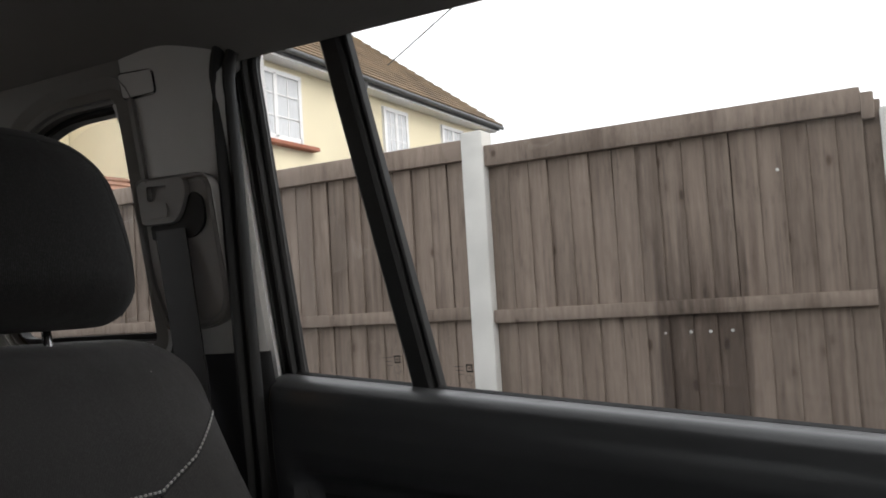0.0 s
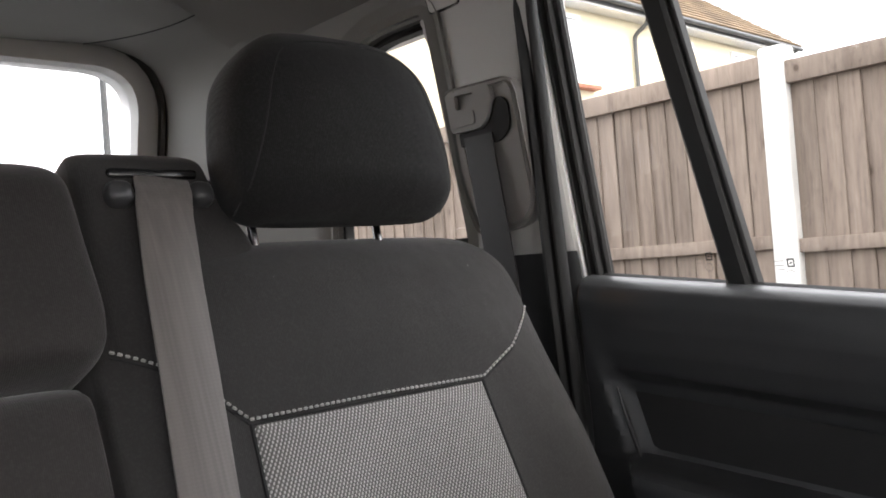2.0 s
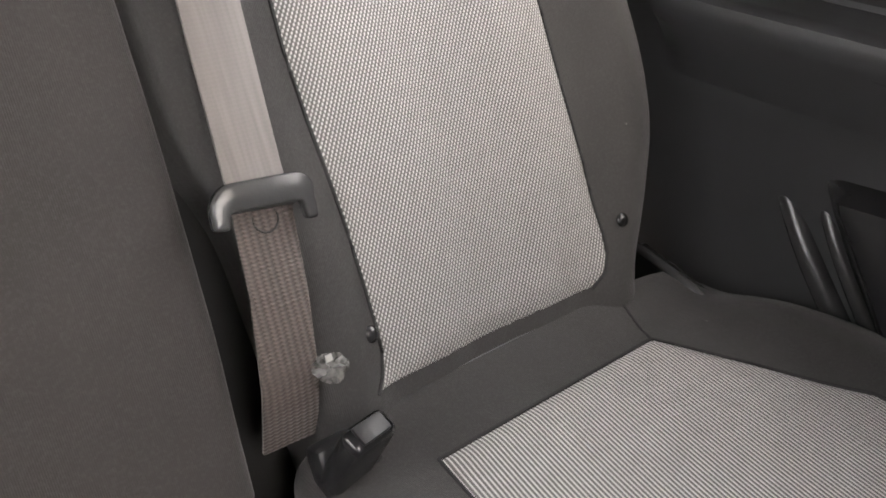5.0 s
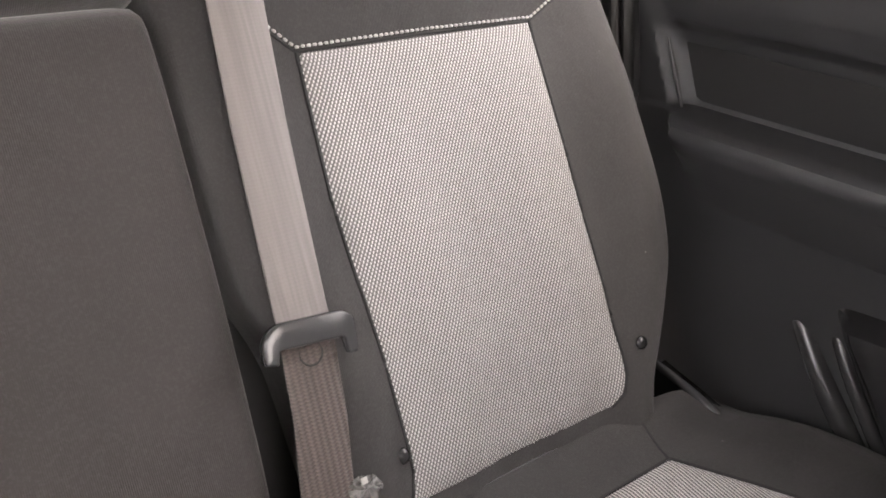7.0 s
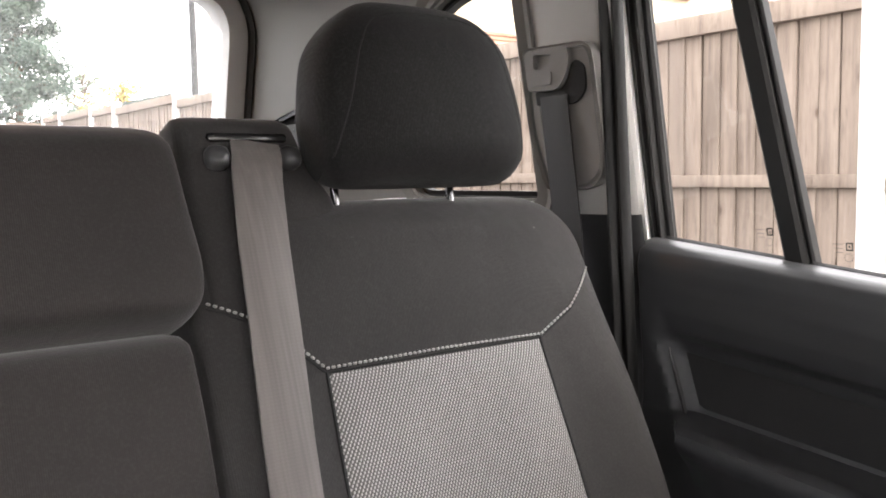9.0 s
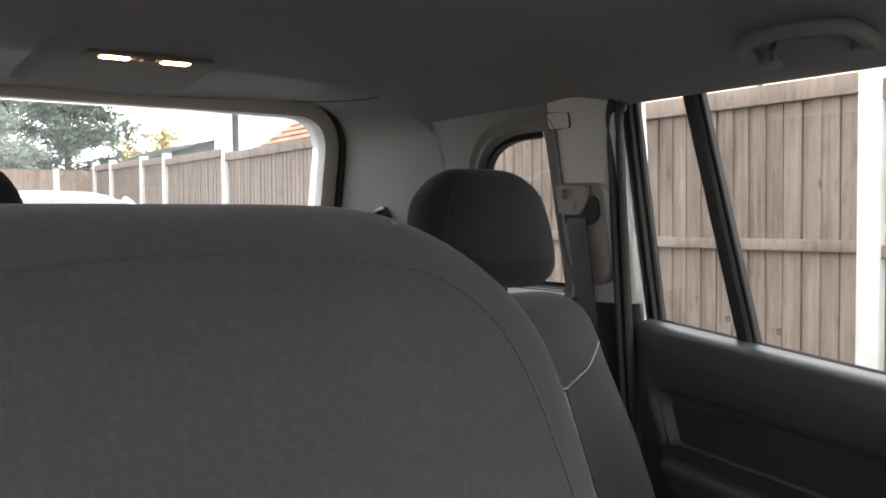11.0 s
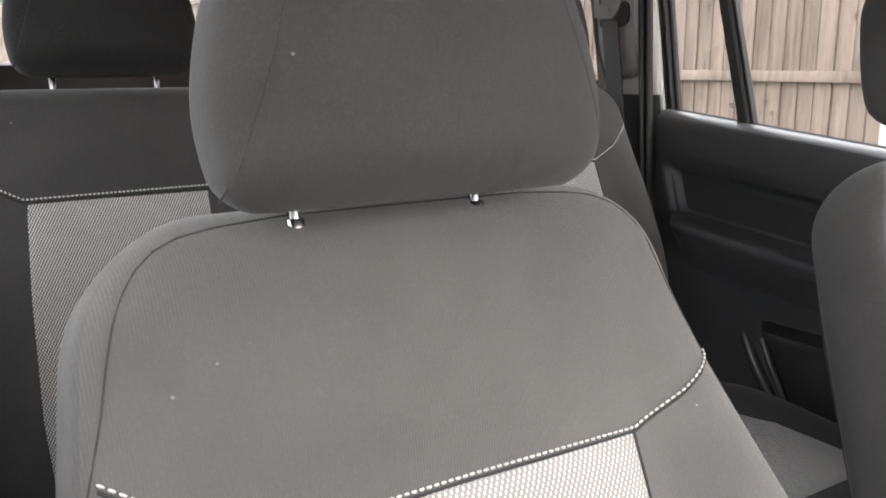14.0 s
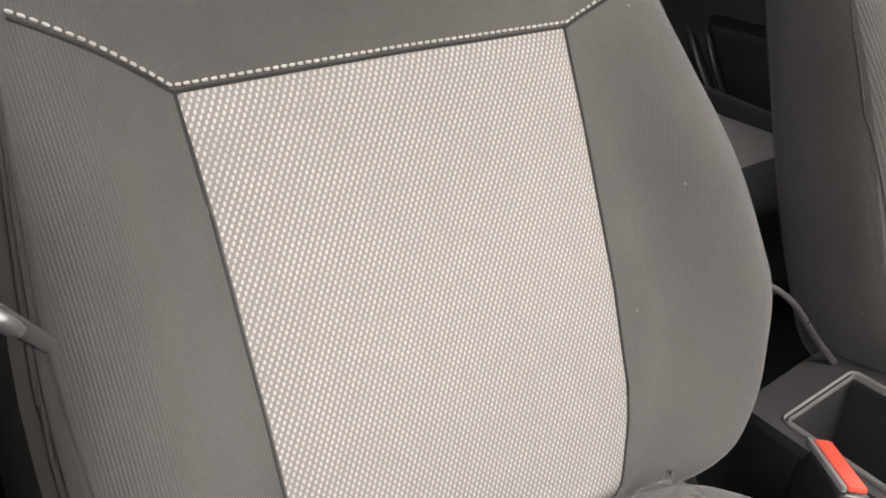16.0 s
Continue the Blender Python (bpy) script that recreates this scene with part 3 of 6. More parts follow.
tagged(part("roof_panel", sheet(lambda x, y: (x, y, 1.665 - 0.05 * (abs(x) / 0.74) ** 4 - 0.03 * smooth(1.2, 1.65, y) - 0.03 * smooth(-0.5, -0.83, y)), xs, ys, (0, 0, -0.02)), PAINT),
       "white painted car roof panel", "roof", kind="structure")

for s, nm in ((1, "left"), (-1, "right")):
    # window and door openings in the outer side wall
    hole_rear = rounded([(0.66, 0.42), (0.66, 1.565), (-0.30, 1.55), (-0.30, 0.42)], 0.04)
    hole_front = rounded([(-0.42, 0.42), (-0.42, 1.48), (-0.75, 1.45), (-1.22, 1.06), (-1.22, 0.42)], 0.04)
    hole_quarter = rounded([(0.785, 1.172), (0.785, 1.505), (1.10, 1.505), (1.20, 1.47), (1.34, 1.172)], [0.02, 0.03, 0.04, 0.05, 0.04])
    outer = [(-1.32, 0.30), (1.62, 0.30), (1.66, 1.0), (1.56, 1.57), (1.3, 1.62), (-0.7, 1.62), (-1.32, 1.03)]
    wall = part("wall_" + nm, plate(outer, [hole_rear, hole_front, hole_quarter], lambda y, z: side(y, z, -0.03, s), (s * 0.03, 0, 0)), PAINT)
    tagged(wall, "white painted side of the car body", "wall", kind="structure")

# tailgate wall with the rear window
RW_HOLE = rounded([(-0.560, 1.225), (-0.576, 1.561), (0.576, 1.561), (0.560, 1.225)], [0.05, 0.085, 0.085, 0.05], 7)


def gate(x, z, dy=0.0):
    bow = 0.018 * (1 - (x / 0.6) ** 2) if z > 1.35 else 0.0
    return Vector((x, 1.545 - 0.12 * (z - 1.25) + dy, z + bow))


tail = part("wall_tailgate", plate([(-0.72, 0.34), (0.72, 0.34), (0.70, 1.20), (0.645, 1.625), (-0.645, 1.625), (-0.70, 1.20)], [RW_HOLE], lambda x, z: gate(x, z, 0.02), (0, 0.05, 0)), PAINT)
tagged(tail, "white tailgate wall round the rear window", "wall", kind="structure")


def ring_band(outline, place, a, b, lift0, lift1):
    """A band round an outline from offset a to offset b, outward, with its faces at two depths."""
    p = [Vector((q[0], q[1])) for q in outline]
    n = len(p)
    nor = []
    for i in range(n):
        d = (p[(i + 1) % n] - p[i - 1]).normalized()
        nor.append(Vector((d.y, -d.x)))
    c = sum(p, Vector((0, 0))) / n
    sg = 1 if sum((p[i] - c).dot(nor[i]) for i in range(n)) > 0 else -1
    rings = []
    for off, lf in ((a, lift0), (a, lift1), ((a + b) / 2, lift1 - 0.006), (b, lift1), (b, lift0)):
        rings.append([place(p[i].x + sg * nor[i].x * off, p[i].y + sg * nor[i].y * off, lf) for i in range(n)])
    bm = bmesh.new()
    vs = [[bm.verts.new(q) for q in r] for r in rings]
    for u, v in zip(vs, vs[1:] + vs[:1]):
        for i in range(n):
            j = (i + 1) % n
            bm.faces.new((u[i], u[j], v[j], v[i]))
    return bm


win = thing("window_rear", "rear window of the car with a pale painted surround", "window", kind="structure")
part("window_surround", ring_band(RW_HOLE, gate, -0.002, 0.036, 0.03, -0.004), TRIM, win, "pale painted flange")
part("window_seal", ring_band(RW_HOLE, gate, 0.036, 0.047, 0.03, -0.018), RUBBER, win, "black rubber seal")
pane = part("pane", plate(RW_HOLE, [], lambda x, z: gate(x, z, 0.035), (0, 0.004, 0)), PANE_HAZY, win)
pane.visible_shadow = False
lines = bmesh.new()
for k in range(11):
    z = 1.245 + 0.027 * k
    tube([gate(x, z, 0.0335) for x in [-0.53 + 1.06 * i / 12 for i in range(13)]], 0.00016, 4, lines)
part("heater_wire", lines, INK, win, "fine heater wires in the glass")

# one moulded trim runs from the headliner and the sides to the rear window's seal
def arc(p, c, q, t):
    return ((1 - t) ** 2 * p[0] + 2 * t * (1 - t) * c[0] + t * t * q[0], (1 - t) ** 2 * p[1] + 2 * t * (1 - t) * c[1] + t * t * q[1])


def mouth(a, v, s):
    """a runs from the low edge of one side (0) round the corner (1 to 2) to the middle of the roof (3); v runs rearward."""
    over = lambda x: roof_z(x, 1.19) - 0.0015
    if a <= 1:
        z0, z1 = lerp(1.06, 1.485, a), lerp(1.06, 1.465, a)
        f, r = (side(1.1, z0, 0.087).x, z0), (lerp(0.592, 0.618, a), z1)
    elif a <= 2:
        f = arc((side(1.1, 1.485, 0.087).x, 1.485), (0.616, 1.536), (0.530, over(0.530)), a - 1)
        r = arc((0.618, 1.465), (0.626, 1.604), (0.470, 1.598), a - 1)
    else:
        x0, x1 = 0.530 * (3 - a), 0.470 * (3 - a)
        f, r = (x0, over(x0)), (x1, 1.584 + 0.014 * (x1 / 0.47) ** 2)
    k = v ** 1.7
    y0 = lerp(1.10, 1.19, smooth(0.8, 2.0, a))
    x, z = lerp(f[0], r[0], k), lerp(f[1], r[1], k)
    return Vector((s * x, lerp(y0, 1.533 - 0.12 * (r[1] - 1.25), v), z))


def mouth_all(a, v):
    return mouth(a, v, 1) if a <= 3 else mouth(6 - a, v, -1)


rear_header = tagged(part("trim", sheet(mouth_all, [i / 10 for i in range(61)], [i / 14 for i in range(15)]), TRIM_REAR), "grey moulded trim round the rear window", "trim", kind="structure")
for sx in (1, -1):
    part("joint", tube([mouth(2.0, v / 8, sx) - Vector((0, 0, 0.0006)) for v in range(9)], 0.0011, 5), PIPING, rear_header, "thin panel joint")
lamp = thing("cargo_lamp", "ceiling lamp with two lit warm lenses", "lamp")


def panel(a, v):
    hw = 0.175 - 0.03 * v * v
    x = 0.02 + hw * a
    y = 1.44 - 0.62 * v
    e = min(1, (1 - abs(a)) / 0.16, v / 0.05 + 0.25, (1 - v) / 0.5)
    return Vector((x, y, roof_z(x, y) - 0.016 * smooth(0, 1, e) + 0.004))


part("panel", sheet(panel, [-1 + i / 12 for i in range(25)], [i / 24 for i in range(25)]), HEADLINER, lamp, "shallow moulded ceiling panel")
lb = bmesh.new()
add_box(lb, -0.082, 0.128, 1.072, 1.126, 1.589, 1.601, 0.004)
part("housing", lb, HEADLINER, lamp)
for x0 in (-0.066, 0.036):
    part("lens", box(x0 + 0.008, x0 + 0.056, 1.089, 1.111, 1.5865, 1.593, 0.003), LENS, lamp, "lit warm lens")
part("switch", box(0.009, 0.031, 1.085, 1.115, 1.586, 1.593, 0.003), HEADLINER, lamp)


# ---------------------------------------------------------------- left side trim
def panel_loft(sections, zs, off, s=1, lean=0.0):
    """Upright moulded trim: sections are (y, inward) pairs that run round the piece, one list for all heights."""
    rings = []
    for z in zs:
        sec = sections(z) if callable(sections) else sections
        rings.append([side(y, z, off + d, s) for y, d in sec])
    return loft(rings)


def pillar_section(z):
    k = smooth(1.40, 1.53, z)
    rear = 0.785 + 0.02 * k
    return [(0.660, -0.045), (0.640, -0.03), (0.6265, -0.016), (0.630, -0.010), (0.645, -0.001), (0.665, 0.008), (0.685, 0.0125), (0.71, 0.0135), (0.745, 0.011), (rear - 0.012, 0.006), (rear, -0.004), (rear, -0.045)]


for s, nm in ((1, "left"), (-1, "right")):
    zs = [1.168 + 0.37 * i / 24 for i in range(25)]
    pil = part("trim_pillar", panel_loft(pillar_section, zs, 0.075, s), TRIM)
    tagged(pil, "light grey plastic pillar trim beside the rear seat", "trim", kind="structure")
    cov = part("airbag_cover", plate(rounded([(0.705, 1.474), (0.705, 1.499), (0.758, 1.502), (0.756, 1.474)], 0.005), [], lambda y, z: side(y, z, 0.088, s), (-s * 0.003, 0, 0)), TRIM, pil, "small blank cover plate")
    gap = ring_band(rounded([(0.705, 1.474), (0.705, 1.499), (0.758, 1.502), (0.756, 1.474)], 0.005), lambda y, z, d: side(y, z, 0.086 + d, s), 0.0, 0.0018, 0, 0.004)
    part("joint", gap, PIPING, pil)
    zs = [0.42 + 0.748 * i / 20 for i in range(21)]
    low = part("trim_pillar_lower", panel_loft(lambda z: [(y, d - 0.004) for y, d in pillar_section(1.2)], zs, 0.075, s), PLASTIC_SOFT)
    tagged(low, "charcoal plastic lower pillar trim", "trim", kind="structure")
    # rear quarter trim with its window
    q_out = [(0.76, 1.16), (1.12, 1.16), (1.12, 1.552), (0.76, 1.54)]
    q_hole = rounded([(0.772, 1.186), (0.772, 1.474), (0.885, 1.474), (0.962, 1.446), (1.07, 1.186)], [0.01, 0.01, 0.05, 0.05, 0.05])
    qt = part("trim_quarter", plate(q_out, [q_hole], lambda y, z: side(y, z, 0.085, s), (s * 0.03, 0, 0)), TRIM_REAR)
    tagged(qt, "grey moulded trim round the quarter window", "trim", kind="structure")
    seal = part("window_seal", ring_band(q_hole, lambda y, z, d: side(y, z, 0.062 + d, s), -0.010, 0.004, 0, 0.016), RUBBER, qt)
    qp = part("pane", plate(q_hole, [], lambda y, z: side(y, z, 0.03, s), (s * 0.004, 0, 0)), PANE, qt)
    qp.visible_shadow = False
    part("ledge", sheet(lambda y, a: side(y, lerp(1.183, 1.150, a), 0.087 + 0.035 * a, s), [0.775 + 0.55 * i / 10 for i in range(11)], [0.0, 0.2, 0.6, 1.0], (0, 0, -0.006)), PAINT_GREY, qt, "pale ledge under the quarter window")
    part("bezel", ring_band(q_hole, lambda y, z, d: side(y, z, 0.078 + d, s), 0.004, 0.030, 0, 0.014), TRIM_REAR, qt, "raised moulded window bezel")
    cg = part("trim_cargo", plate([(0.787, 0.36), (1.50, 0.36), (1.50, 1.158), (0.787, 1.158)], [], lambda y, z: side(y, z, 0.085, s), (s * 0.03, 0, 0)), PLASTIC)
    tagged(cg, "black plastic cargo area side panel", "trim", kind="structure")

# tray edge under the rear glass, seen past the headrest, with its latch cover
tagged(part("trim_latch_cover", box(0.22, 0.43, 1.43, 1.53, 1.20, 1.252, 0.02, 4), PLASTIC), "black plastic latch cover under the rear window", "trim", kind="structure")
tagged(part("trim_load_sill", box(-0.60, 0.60, 1.40, 1.545, 1.06, 1.232, 0.015), PLASTIC), "black plastic sill trim under the rear window", "trim", kind="structure")


def run(path, place, prof, bm=None):
    """Sweeps a closed profile of (outward, inward) pairs along a path in the plane of the car's side."""
    p = [Vector((q[0], q[1])) for q in path]
    rings = []
    for i, q in enumerate(p):
        d = (p[min(i + 1, len(p) - 1)] - p[max(i - 1, 0)]).normalized()
        nrm = Vector((-d.y, d.x))
        rings.append([place(q.x + nrm.x * a, q.y + nrm.y * a, b) for a, b in prof])
    return loft(rings, bm=bm)


def circle(a, b, r, n=8, flat=1.0):
    return [(a + r * math.cos(2 * math.pi * k / n), b + r * flat * math.sin(2 * math.pi * k / n)) for k in range(n)]


OPENING = bend([(-0.33, 1.54, 0), (0.629, 1.542, 0), (0.629, 1.13, 0)], 0.045, 8)
OPENING = [(q.x, q.y) for q in OPENING]
LONG = bend([(-0.33, 1.535, 0), (0.628, 1.535, 0), (0.628, 0.45, 0)], 0.075, 10)
LONG = [(q.x, q.y) for q in LONG]
for s, nm in ((1, "left"), (-1, "right")):
    pl = lambda y, z, d: side(y, z, d, s)
    seal = thing("door_seal", "black rubber door seal round the rear door opening", "seal", kind="structure")
    part("outer_lip", run(LONG, pl, circle(0.010, 0.060, 0.0060, 10, 1.7)), RUBBER, seal)
    part("inner_lip", run(LONG, pl, circle(-0.001, 0.052, 0.0055, 10, 1.7)), RUBBER, seal)
    fl = part("trim_flange", run([q for q in LONG if q[1] > 1.2] + [(0.628, 1.09)], pl, [(0.018, 0.026), (0.046, 0.030), (0.046, 0.020), (0.018, 0.012)]), PAINT_GREY)
    tagged(fl, "pale painted door opening flange", "trim", kind="structure")

# ---------------------------------------------------------------- rear doors
def arm_line(y):
    return 0.922 - 0.09 * (0.60 - y)


def door_face(y, k, s=1):
    """The inner face of the rear door from the window line (k = 0) down to the floor (k = 1), as height and inward depth."""
    b = belt_line(y)
    arm = arm_line(y)
    # height, depth past the end of the recess, depth inside it
    keys = [(0.0, b - 0.004, 0.012, 0.012), (0.04, b + 0.001, 0.030, 0.030), (0.08, b - 0.001, 0.050, 0.050), (0.13, b - 0.010, 0.064, 0.064), (0.18, b - 0.028, 0.072, 0.072),
            (0.23, b - 0.052, 0.073, 0.073), (0.28, b - 0.080, 0.072, 0.068), (0.33, b - 0.105, 0.070, 0.058), (0.36, b - 0.118, 0.068, 0.044), (0.40, b - 0.135, 0.066, 0.038),
            (0.52, arm + 0.030, 0.064, 0.038), (0.545, arm + 0.012, 0.064, 0.044), (0.57, arm + 0.004, 0.066, 0.086), (0.585, arm - 0.002, 0.066, 0.098), (0.60, arm - 0.012, 0.065, 0.101),
            (0.62, arm - 0.026, 0.064, 0.096), (0.66, arm - 0.055, 0.062, 0.080), (0.72, arm - 0.095, 0.058, 0.060), (0.80, 0.70, 0.048, 0.048), (1.0, 0.42, 0.045, 0.045)]
    for (k0, z0, d0, e0), (k1, z1, d1, e1) in zip(keys, keys[1:]):
        if k <= k1 + 1e-9:
            t = (k - k0) / (k1 - k0)
            z = lerp(z0, z1, t)
            rim = 0.557 + 0.32 * (z - 0.91)
            end = smooth(rim + 0.020, rim - 0.006, y)
            return z, lerp(lerp(d0, d1, t), lerp(e0, e1, t), end)
    return keys[-1][1], keys[-1][2]


def rear_door(s):
    door = thing("door_rear", "closed rear door with black plastic inner panel and glazed upper half", "door", kind="structure")
    ks = sorted(set([i / 60 for i in range(61)] + [0.02, 0.06, 0.10, 0.23, 0.28, 0.33, 0.345, 0.36, 0.38, 0.40, 0.52, 0.545, 0.5575, 0.57, 0.5775, 0.585, 0.5925, 0.60, 0.61, 0.62, 0.64, 0.66, 0.72]))
    ys = [0.640, 0.636, 0.628, 0.615, 0.605, 0.597, 0.589, 0.581, 0.573, 0.565, 0.55] + [0.55 - 0.85 * (i + 1) / 34 for i in range(34)]

    def fn(k, y):
        z, d = door_face(y, k)
        d -= 0.030 * (1 - smooth(0.648, 0.622, y)) ** 2
        # a slow sag keeps the moulding from reading as ruled
        d += 0.0012 * math.sin(y * 9 + k * 5)
        return side(y, z, d, s)
    part("inner_panel", sheet(fn, ks, ys, (s * 0.010, 0, 0)), PLASTIC_SOFT, door)
    # cloth-grained insert above the armrest
    def ins(a, y):
        z = lerp(belt_line(y) - 0.128, arm_line(y) + 0.018, a)
        return side(y + 0.32 * (z - 0.91), z, 0.0435, s)
    part("insert", sheet(ins, [i / 8 for i in range(9)], [0.550 - 0.83 * i / 20 for i in range(21)]), INSERT, door)
    # fine joint under the armrest, raised rim at the end of the recess
    part("armrest_joint", tube([side(y, arm_line(y) - 0.034, 0.0905, s) for y in [0.53 - 0.8 * i / 20 for i in range(21)]], 0.0007, 5), PIPING, door)
    part("recess_rim", tube([side(0.561 + 0.32 * (z - 0.91), z, 0.0595, s) for z in [0.918 + 0.088 * i / 12 for i in range(13)]], lambda k: 0.0012 + 0.0016 * math.sin(math.pi * k), 8), RIB, door, "satin rim at the end of the recess")
    # lower bin with its glossy rolled end
    def binf(a, k):
        z = lerp(0.755, 0.44, k)
        y0 = 0.366 - 0.178 * k
        y = y0 - 0.75 * a
        d = 0.050 + 0.040 * smooth(0, 0.05, a) * smooth(0.0, 0.06, k)
        return side(y, z, d, s)
    part("door_bin", sheet(binf, [0, 0.01, 0.02, 0.03, 0.04, 0.05, 0.07, 0.1, 0.3, 0.6, 1.0], [0, 0.01, 0.02, 0.03, 0.05, 0.08] + [0.1 + 0.9 * i / 14 for i in range(15)], (s * 0.012, 0, 0)), PLASTIC_GLOSS, door)
    for y0, z0, slope, rad in ((0.433, 0.762, 0.71, 0.013), (0.393, 0.776, 0.62, 0.008)):
        part("bin_rib", tube([side(y0 - slope * (z0 - z), z, 0.030 + 0.022 * smooth(z0, z0 - 0.12, z), s) for z in [z0 - (z0 - 0.44) * i / 18 for i in range(19)]], rad, 12), RIB, door, "glossy rib of the door bin")
    # window frame, divider and panes
    pl = lambda y, z, d: side(y, z, d, s)
    fr = part("window_frame", run(OPENING, pl, [(0.0, -0.012), (0.0, 0.012), (0.002, 0.017), (0.006, 0.017), (0.0075, 0.013), (0.010, 0.013), (0.0115, 0.020), (0.016, 0.020), (0.0185, 0.014), (0.0185, -0.012)]), RUBBER, door, "black window frame")
    part("glass_run", run(OPENING, pl, circle(-0.003, 0.004, 0.005, 6)), RUBBER, fr)
    bs = bmesh.new()
    for a0, a1, d0, d1 in ((-0.016, 0.011, -0.006, 0.020), (0.011, 0.016, -0.004, 0.012)):
        ring = []
        for t in (0.0, 0.5, 1.0):
            y, z = lerp(0.446, 0.506, t), lerp(1.110, 1.545, t)
            w = [(a0, d0), (a0, d1 - 0.004), (a0 + 0.004, d1), (a1 - 0.004, d1), (a1, d1 - 0.004), (a1, d0)]
            ring.append([side(y - a, z, d, s) for a, d in w])
        loft(ring, bm=bs)
    part("window_divider", bs, RUBBER, door, "black upright window divider")
    for nm, pts in (("pane", [(0.631, 1.12), (0.631, 1.546), (0.506, 1.546), (0.446, 1.10)]), ("pane", [(0.446, 1.10), (0.506, 1.546), (-0.30, 1.54), (-0.30, 1.03)])):
        g = part(nm, plate(pts, [], lambda y, z: side(y, z, 0.0, s), (s * 0.004, 0, 0)), PANE, door, "clear window glass")
        g.visible_shadow = False
        # etched maker's marks: plain bars and a small block
        mk = bmesh.new()
        y0, z0 = (0.488, 1.150) if pts[0][0] > 0.5 else (0.396, 1.138)
        def bar(ya, yb, za, zb):
            q = [mk.verts.new(side(y, z, 0.0015, s)) for y, z in ((ya, za), (yb, za), (yb, zb), (ya, zb))]
            mk.faces.new(q)
        for ya, yb, za, zb in ((-0.004, 0.004, 0.003, 0.0045), (-0.004, 0.004, -0.0045, -0.003), (-0.004, -0.0026, -0.003, 0.003), (0.0026, 0.004, -0.003, 0.003), (-0.001, 0.001, -0.001, 0.001)):
            bar(y0 + ya, y0 + yb, z0 + za, z0 + zb)
        for k in range(3):
            bar(y0 + 0.007, y0 + 0.019 - 0.002 * k, z0 + 0.002 - 0.0045 * k, z0 + 0.0025 - 0.0045 * k)
        for k in range(10):
            a0 = 2 * math.pi * k / 10
            bar(y0 + 0.001 + 0.0045 * math.cos(a0), y0 + 0.0022 + 0.0045 * math.cos(a0), z0 - 0.0125 + 0.0045 * math.sin(a0), z0 - 0.0115 + 0.0045 * math.sin(a0))
        part("marking", mk, INK, g)
    part("belt_seal", run([(0.63, belt_line(0.63) - 0.002), (-0.30, belt_line(-0.30) - 0.002)], pl, circle(0, 0.008, 0.005, 6)), RUBBER, door)
    return door


rear_door(1)
rear_door(-1)

# front left door: plain inner panel and pane, never close in view
fd = thing("door_front", "closed front door with black plastic inner panel", "door", kind="structure")
part("inner_panel", sheet(lambda k, y: side(y, lerp(belt_line(y) - 0.005, 0.42, k), 0.03 + 0.05 * smooth(0, 0.1, k) - 0.02 * smooth(0.3, 0.4, k) + 0.05 * smooth(0.42, 0.48, k) - 0.05 * smooth(0.55, 0.7, k)),
                          [i / 24 for i in range(25)], [-0.40 - 0.82 * i / 12 for i in range(13)], (0.01, 0, 0)), PLASTIC_SOFT, fd)
g = part("pane", plate([(-0.42, 1.03), (-0.42, 1.49), (-0.75, 1.46), (-1.2, 1.05)], [], lambda y, z: side(y, z, 0.0), (0.004, 0, 0)), PANE, fd)
g.visible_shadow = False

od = thing("door_front", "open front door of the car seen from its black inner side", "door", pose(-0.80, -1.20, 0, 0, 0, 64), kind="structure")
part("shell", plate(rounded([(0.0, 0.42), (0.0, 1.03), (0.42, 1.45), (0.78, 1.48), (0.80, 0.42)], 0.04), [rounded([(0.10, 1.08), (0.44, 1.41), (0.73, 1.43), (0.74, 1.08)], 0.03)], lambda a, z: Vector((0.0, a, z)), (-0.03, 0, 0)), PAINT, od)
part("inner_panel", box(0.002, 0.05, 0.04, 0.77, 0.46, 1.05, 0.02), PLASTIC_SOFT, od)
g = part("pane", box(-0.018, -0.014, 0.08, 0.75, 1.06, 1.44), PANE, od)
g.visible_shadow = False

